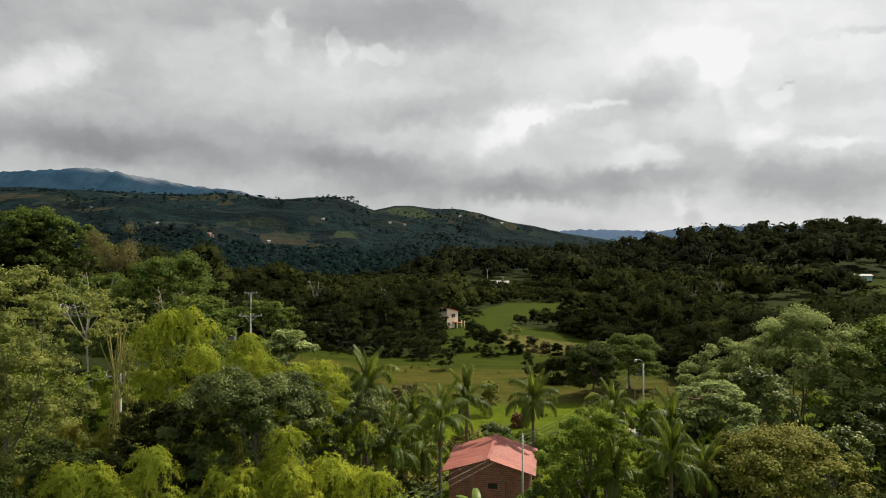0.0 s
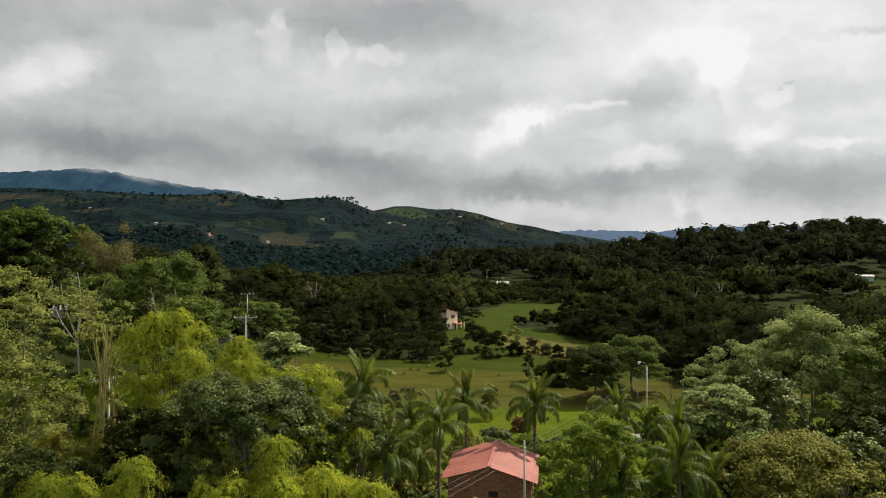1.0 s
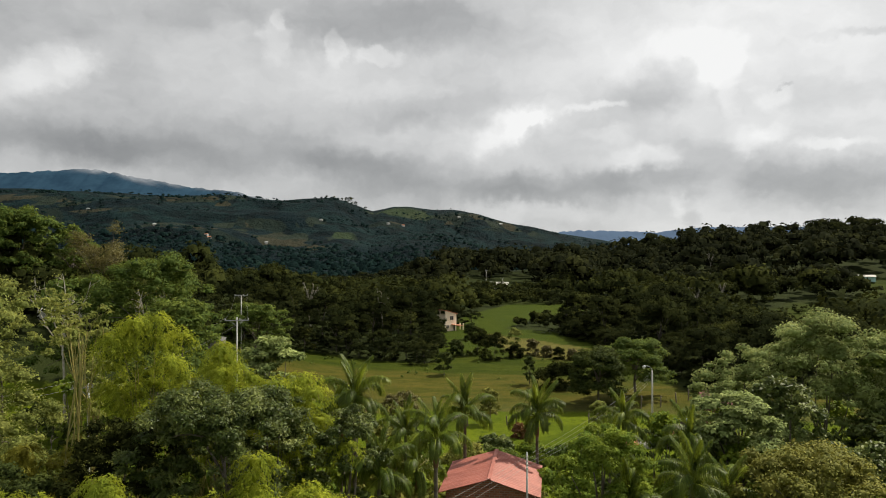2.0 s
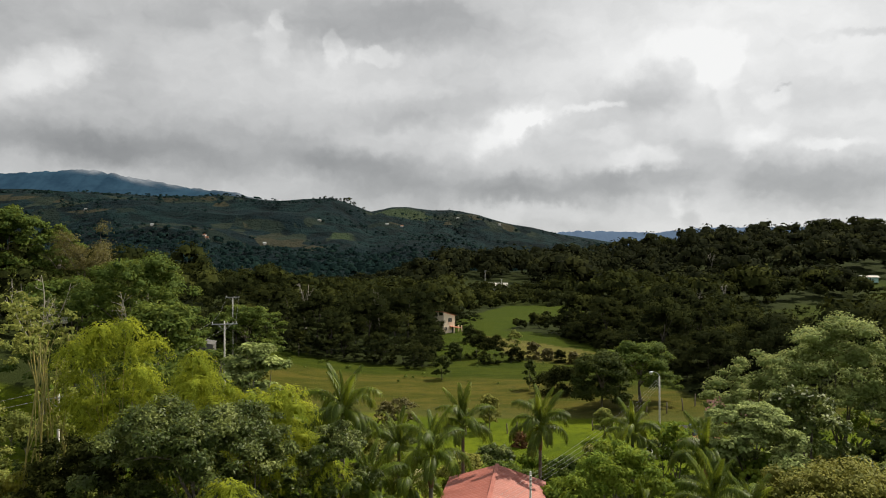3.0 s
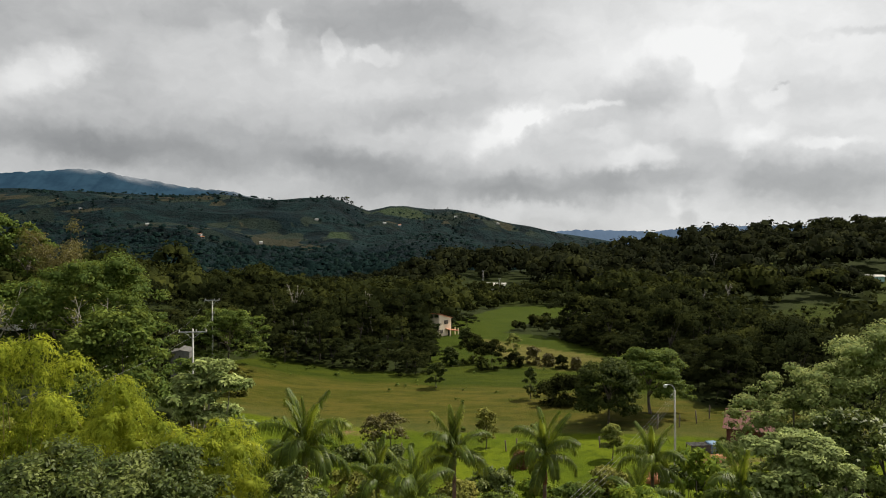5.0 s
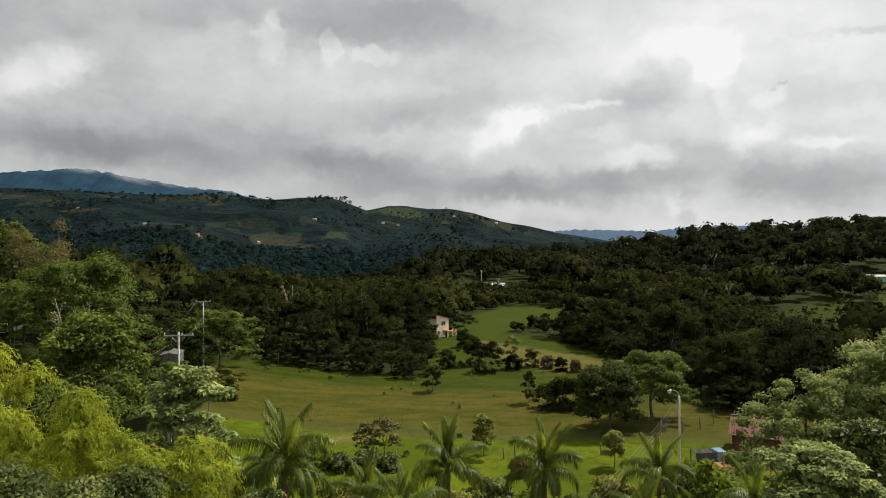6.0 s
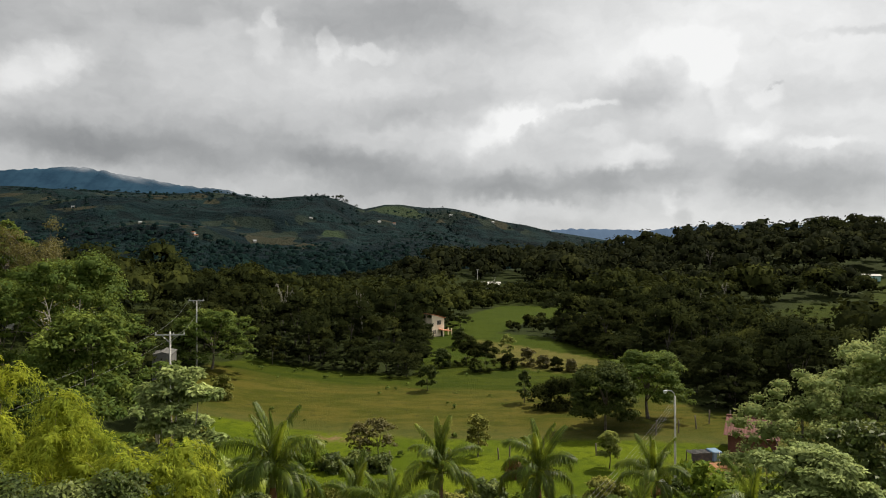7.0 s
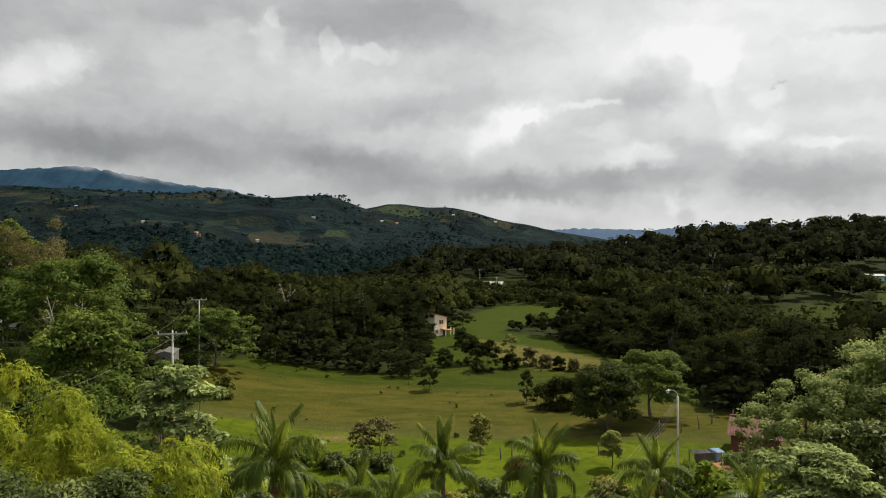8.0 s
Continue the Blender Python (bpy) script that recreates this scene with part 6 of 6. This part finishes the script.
def netted_pen():
    """A dark netted pen with a blue sheet at one end, on an orange earth bank."""
    x, y = 30.3, 92.8
    z = float(ground_z(x, y))
    root = thing("netted_pen", (x, y, z), 6, "dark netted pen with a blue tarpaulin end", "pen")
    root.scale = (0.8, 0.8, 0.62)
    for px in (-2.0, -0.7, 0.7):
        for py in (-0.8, 0.8):
            part("post", box(bmesh.new(), px - 0.05, py - 0.05, 0, px + 0.05, py + 0.05, 1.9), POST, root)
    bm = bmesh.new()
    n = 10
    rows = [[bm.verts.new((-2.1 + 3.0 * i / n, -0.9 + 1.8 * j / 4, 1.8 - 0.12 * math.sin(math.pi * j / 4) + 0.05 * math.sin(i * 1.9))) for j in range(5)] for i in range(n + 1)]
    for a, b in zip(rows, rows[1:]):
        for j in range(4):
            bm.faces.new([a[j], b[j], b[j + 1], a[j + 1]])
    bmesh.ops.solidify(bm, geom=bm.faces[:], thickness=0.03)
    part("net", bm, NETTING, root, "sagging dark shade net")
    part("side_net", box(bmesh.new(), -2.05, -0.86, 0.5, 0.75, -0.82, 1.8), NETTING, root)
    part("tarpaulin", box(bmesh.new(), 0.8, -0.95, 0.3, 2.2, 0.95, 2.0, 0.12), BLUE, root, "blue tarpaulin cover")
    part("rope", box(bmesh.new(), 1.7, -0.99, 0.3, 1.76, -0.952, 2.0), WHITE, root)
    bank = thing("earth_bank", (31.0, 90.6, float(ground_z(31.0, 90.6)) - 0.2), 8, "bare orange earth bank below the pen", "earth bank")
    bm = bmesh.new()
    bmesh.ops.create_uvsphere(bm, u_segments=22, v_segments=12, radius=1.0, matrix=Matrix.Diagonal((3.2, 1.1, 0.8, 1)))
    for v in bm.verts:
        v.co += v.co.normalized() * 0.25 * noise.noise(v.co * 1.7)
    part("soil", bm, SOIL, bank)


netted_pen()


def covered_heap():
    x, y = 22.6, 83.4
    root = thing("covered_heap", (x, y, float(ground_z(x, y)) - 0.05), 15, "heap under orange and white sheets beside the lamp", "heap")
    for k, (dx, sx, mat) in enumerate(((-0.9, 0.9, TILE), (0.3, 0.75, CONCRETE), (1.2, 0.5, CONCRETE))):
        bm = bmesh.new()
        bmesh.ops.create_uvsphere(bm, u_segments=16, v_segments=10, radius=1.0, matrix=pose(dx, 0, 0.35) @ Matrix.Diagonal((sx, 0.7, 0.75, 1)))
        for v in bm.verts:
            v.co += v.co.normalized() * 0.22 * noise.noise(v.co * 2.3 + Vector((k, 0, 0)))
            v.co.z = max(v.co.z, 0)
        part("sheet", bm, mat, root)


covered_heap()


# ---- broad-leaved garden plants ----
def banana(label, at, height, seed):
    rng = np.random.default_rng(seed)
    x, y = at
    root = thing("banana_plant", (x, y, float(ground_z(x, y)) - 0.05), 0, label, "banana plant", "banana plants")
    rod("stem", [(0, 0, 0), (0, 0, height * 0.3), (0.05, 0, height * 0.62), (0.05, 0, height * 0.65)], [0.16, 0.13, 0.09, 0.03], SHAFT, root)
    for k in range(8):
        a = k * 2.4 + rng.random()
        t = np.linspace(0, 1, 11)
        ln = height * rng.uniform(0.45, 0.6)
        up = rng.uniform(0.9, 1.35)
        ang = up - 1.9 * t ** 1.3
        r = np.concatenate([[0], np.cumsum(np.cos(ang[:-1]))]) * ln / 10
        z = height * 0.6 + np.concatenate([[0], np.cumsum(np.sin(ang[:-1]))]) * ln / 10
        w = 0.34 * np.sin(np.pi * np.clip(t * 0.9 + 0.08, 0, 1)) ** 0.6
        c = np.stack([r * math.cos(a), r * math.sin(a), z], -1)
        s = np.array([-math.sin(a), math.cos(a), 0.0])
        rows = [c + s * (w * q)[:, None] - np.array([0, 0, 1.0]) * (w * abs(q) * 0.35)[:, None] for q in (-1, -0.5, 0, 0.5, 1)]
        v = np.stack(rows, 1)
        i, j = np.meshgrid(np.arange(10), np.arange(4), indexing="ij")
        f = np.stack([i * 5 + j, i * 5 + j + 1, (i + 1) * 5 + j + 1, (i + 1) * 5 + j], -1).reshape(-1, 4)
        under("leaf", quads("leaf", v.reshape(-1, 3), f, L_BROAD, False), root)


for k, (x, y, h) in enumerate(((12.6, 50.0, 4.6), (14.0, 52.0, 4.0), (20.4, 45.2, 4.6), (-2.8, 52.0, 4.0), (8.6, 52.5, 3.8), (2.4, 48.4, 5.6))):
    banana("banana plant with broad bright arching leaves", (x, y), h, 500 + k)


def dracaena(label, at, height, seed, leaf):
    """A cane plant: leaning canes with rosettes of striped leaves all the way up."""
    rng = np.random.default_rng(seed)
    x, y = at
    root = thing("cane_plant", (x, y, float(ground_z(x, y)) - 0.05), 0, label, "garden plant", "cane plants")
    for k in range(4):
        top = np.array([rng.normal() * 0.5, rng.normal() * 0.5, height * rng.uniform(0.7, 1.0)])
        path = bend((rng.normal() * 0.15, rng.normal() * 0.15, 0), top, 0, rng, 8)
        rod("cane", path, np.linspace(0.05, 0.03, 8), BARK, root, "", 6)
        n = 150
        u = 0.35 + 0.65 * rng.random(n) ** 0.7
        c = np.stack([np.interp(u, np.linspace(0, 1, 8), path[:, q]) for q in range(3)], -1)
        d = unit(rng.normal(size=(n, 3)) * np.array([1, 1, 0.25]) + np.array([0, 0, 0.25]))
        v, f = leaf_quads(c, unit(np.array([0, 0, 1.0]) + d * 0.2 + rng.normal(size=(n, 3)) * 0.2), d + np.array([0, 0, -0.35]), np.full(n, 0.6), np.full(n, 0.09))
        under("leaf_rosette", crown_mesh("leaf_rosette", (v, f, np.repeat(rng.random(n), 4)), leaf), root)


for k, (x, y, h, leaf) in enumerate(((-0.9, 66.0, 5.2, L_CREAM), (-2.3, 63.0, 4.6, L_CREAM), (-3.2, 61.5, 3.6, L_GREEN), (6.2, 67.0, 3.0, L_RED), (5.4, 70.5, 3.6, L_GREEN), (17.4, 68.0, 3.6, L_OLIVE))):
    dracaena("clump of cane plants with pale-striped strap leaves" if leaf is L_CREAM else "clump of leafy garden cane plants", (x, y), h, 520 + k, leaf)


def hillside_farms():
    """Tiny pale farmhouses scattered over the far hill."""
    rng = random.Random(41)
    for x, y in ((-428, 1036), (-330, 988), (-338, 1000), (-318, 992), (-262, 1040), (-103, 1340), (-75, 1352), (124, 1456), (-600, 1180), (-215, 1240), (36, 1448)):
        z = float(ground_z(x, y))
        w, d, h = rng.uniform(3, 4), rng.uniform(4, 6), rng.uniform(1.9, 2.4)
        root = thing("hill_farmhouse", (x, y, z), rng.uniform(60, 120), "tiny pale farmhouse on the far hillside", "house", "hillside farmhouses")
        part("wall", box(bmesh.new(), -w / 2, -d / 2, -1, w / 2, d / 2, h), CONCRETE, root)
        for sgn in (-1, 1):
            part("roof_slope", box(bmesh.new(), 0, -d / 2 - 0.4, -0.1, sgn * (w / 2 + 0.6), d / 2 + 0.4, 0.1), ZINC if rng.random() < 0.6 else TILE, root, "", pose(0, 0, h + 0.9, 0, sgn * 22, 0))


hillside_farms()
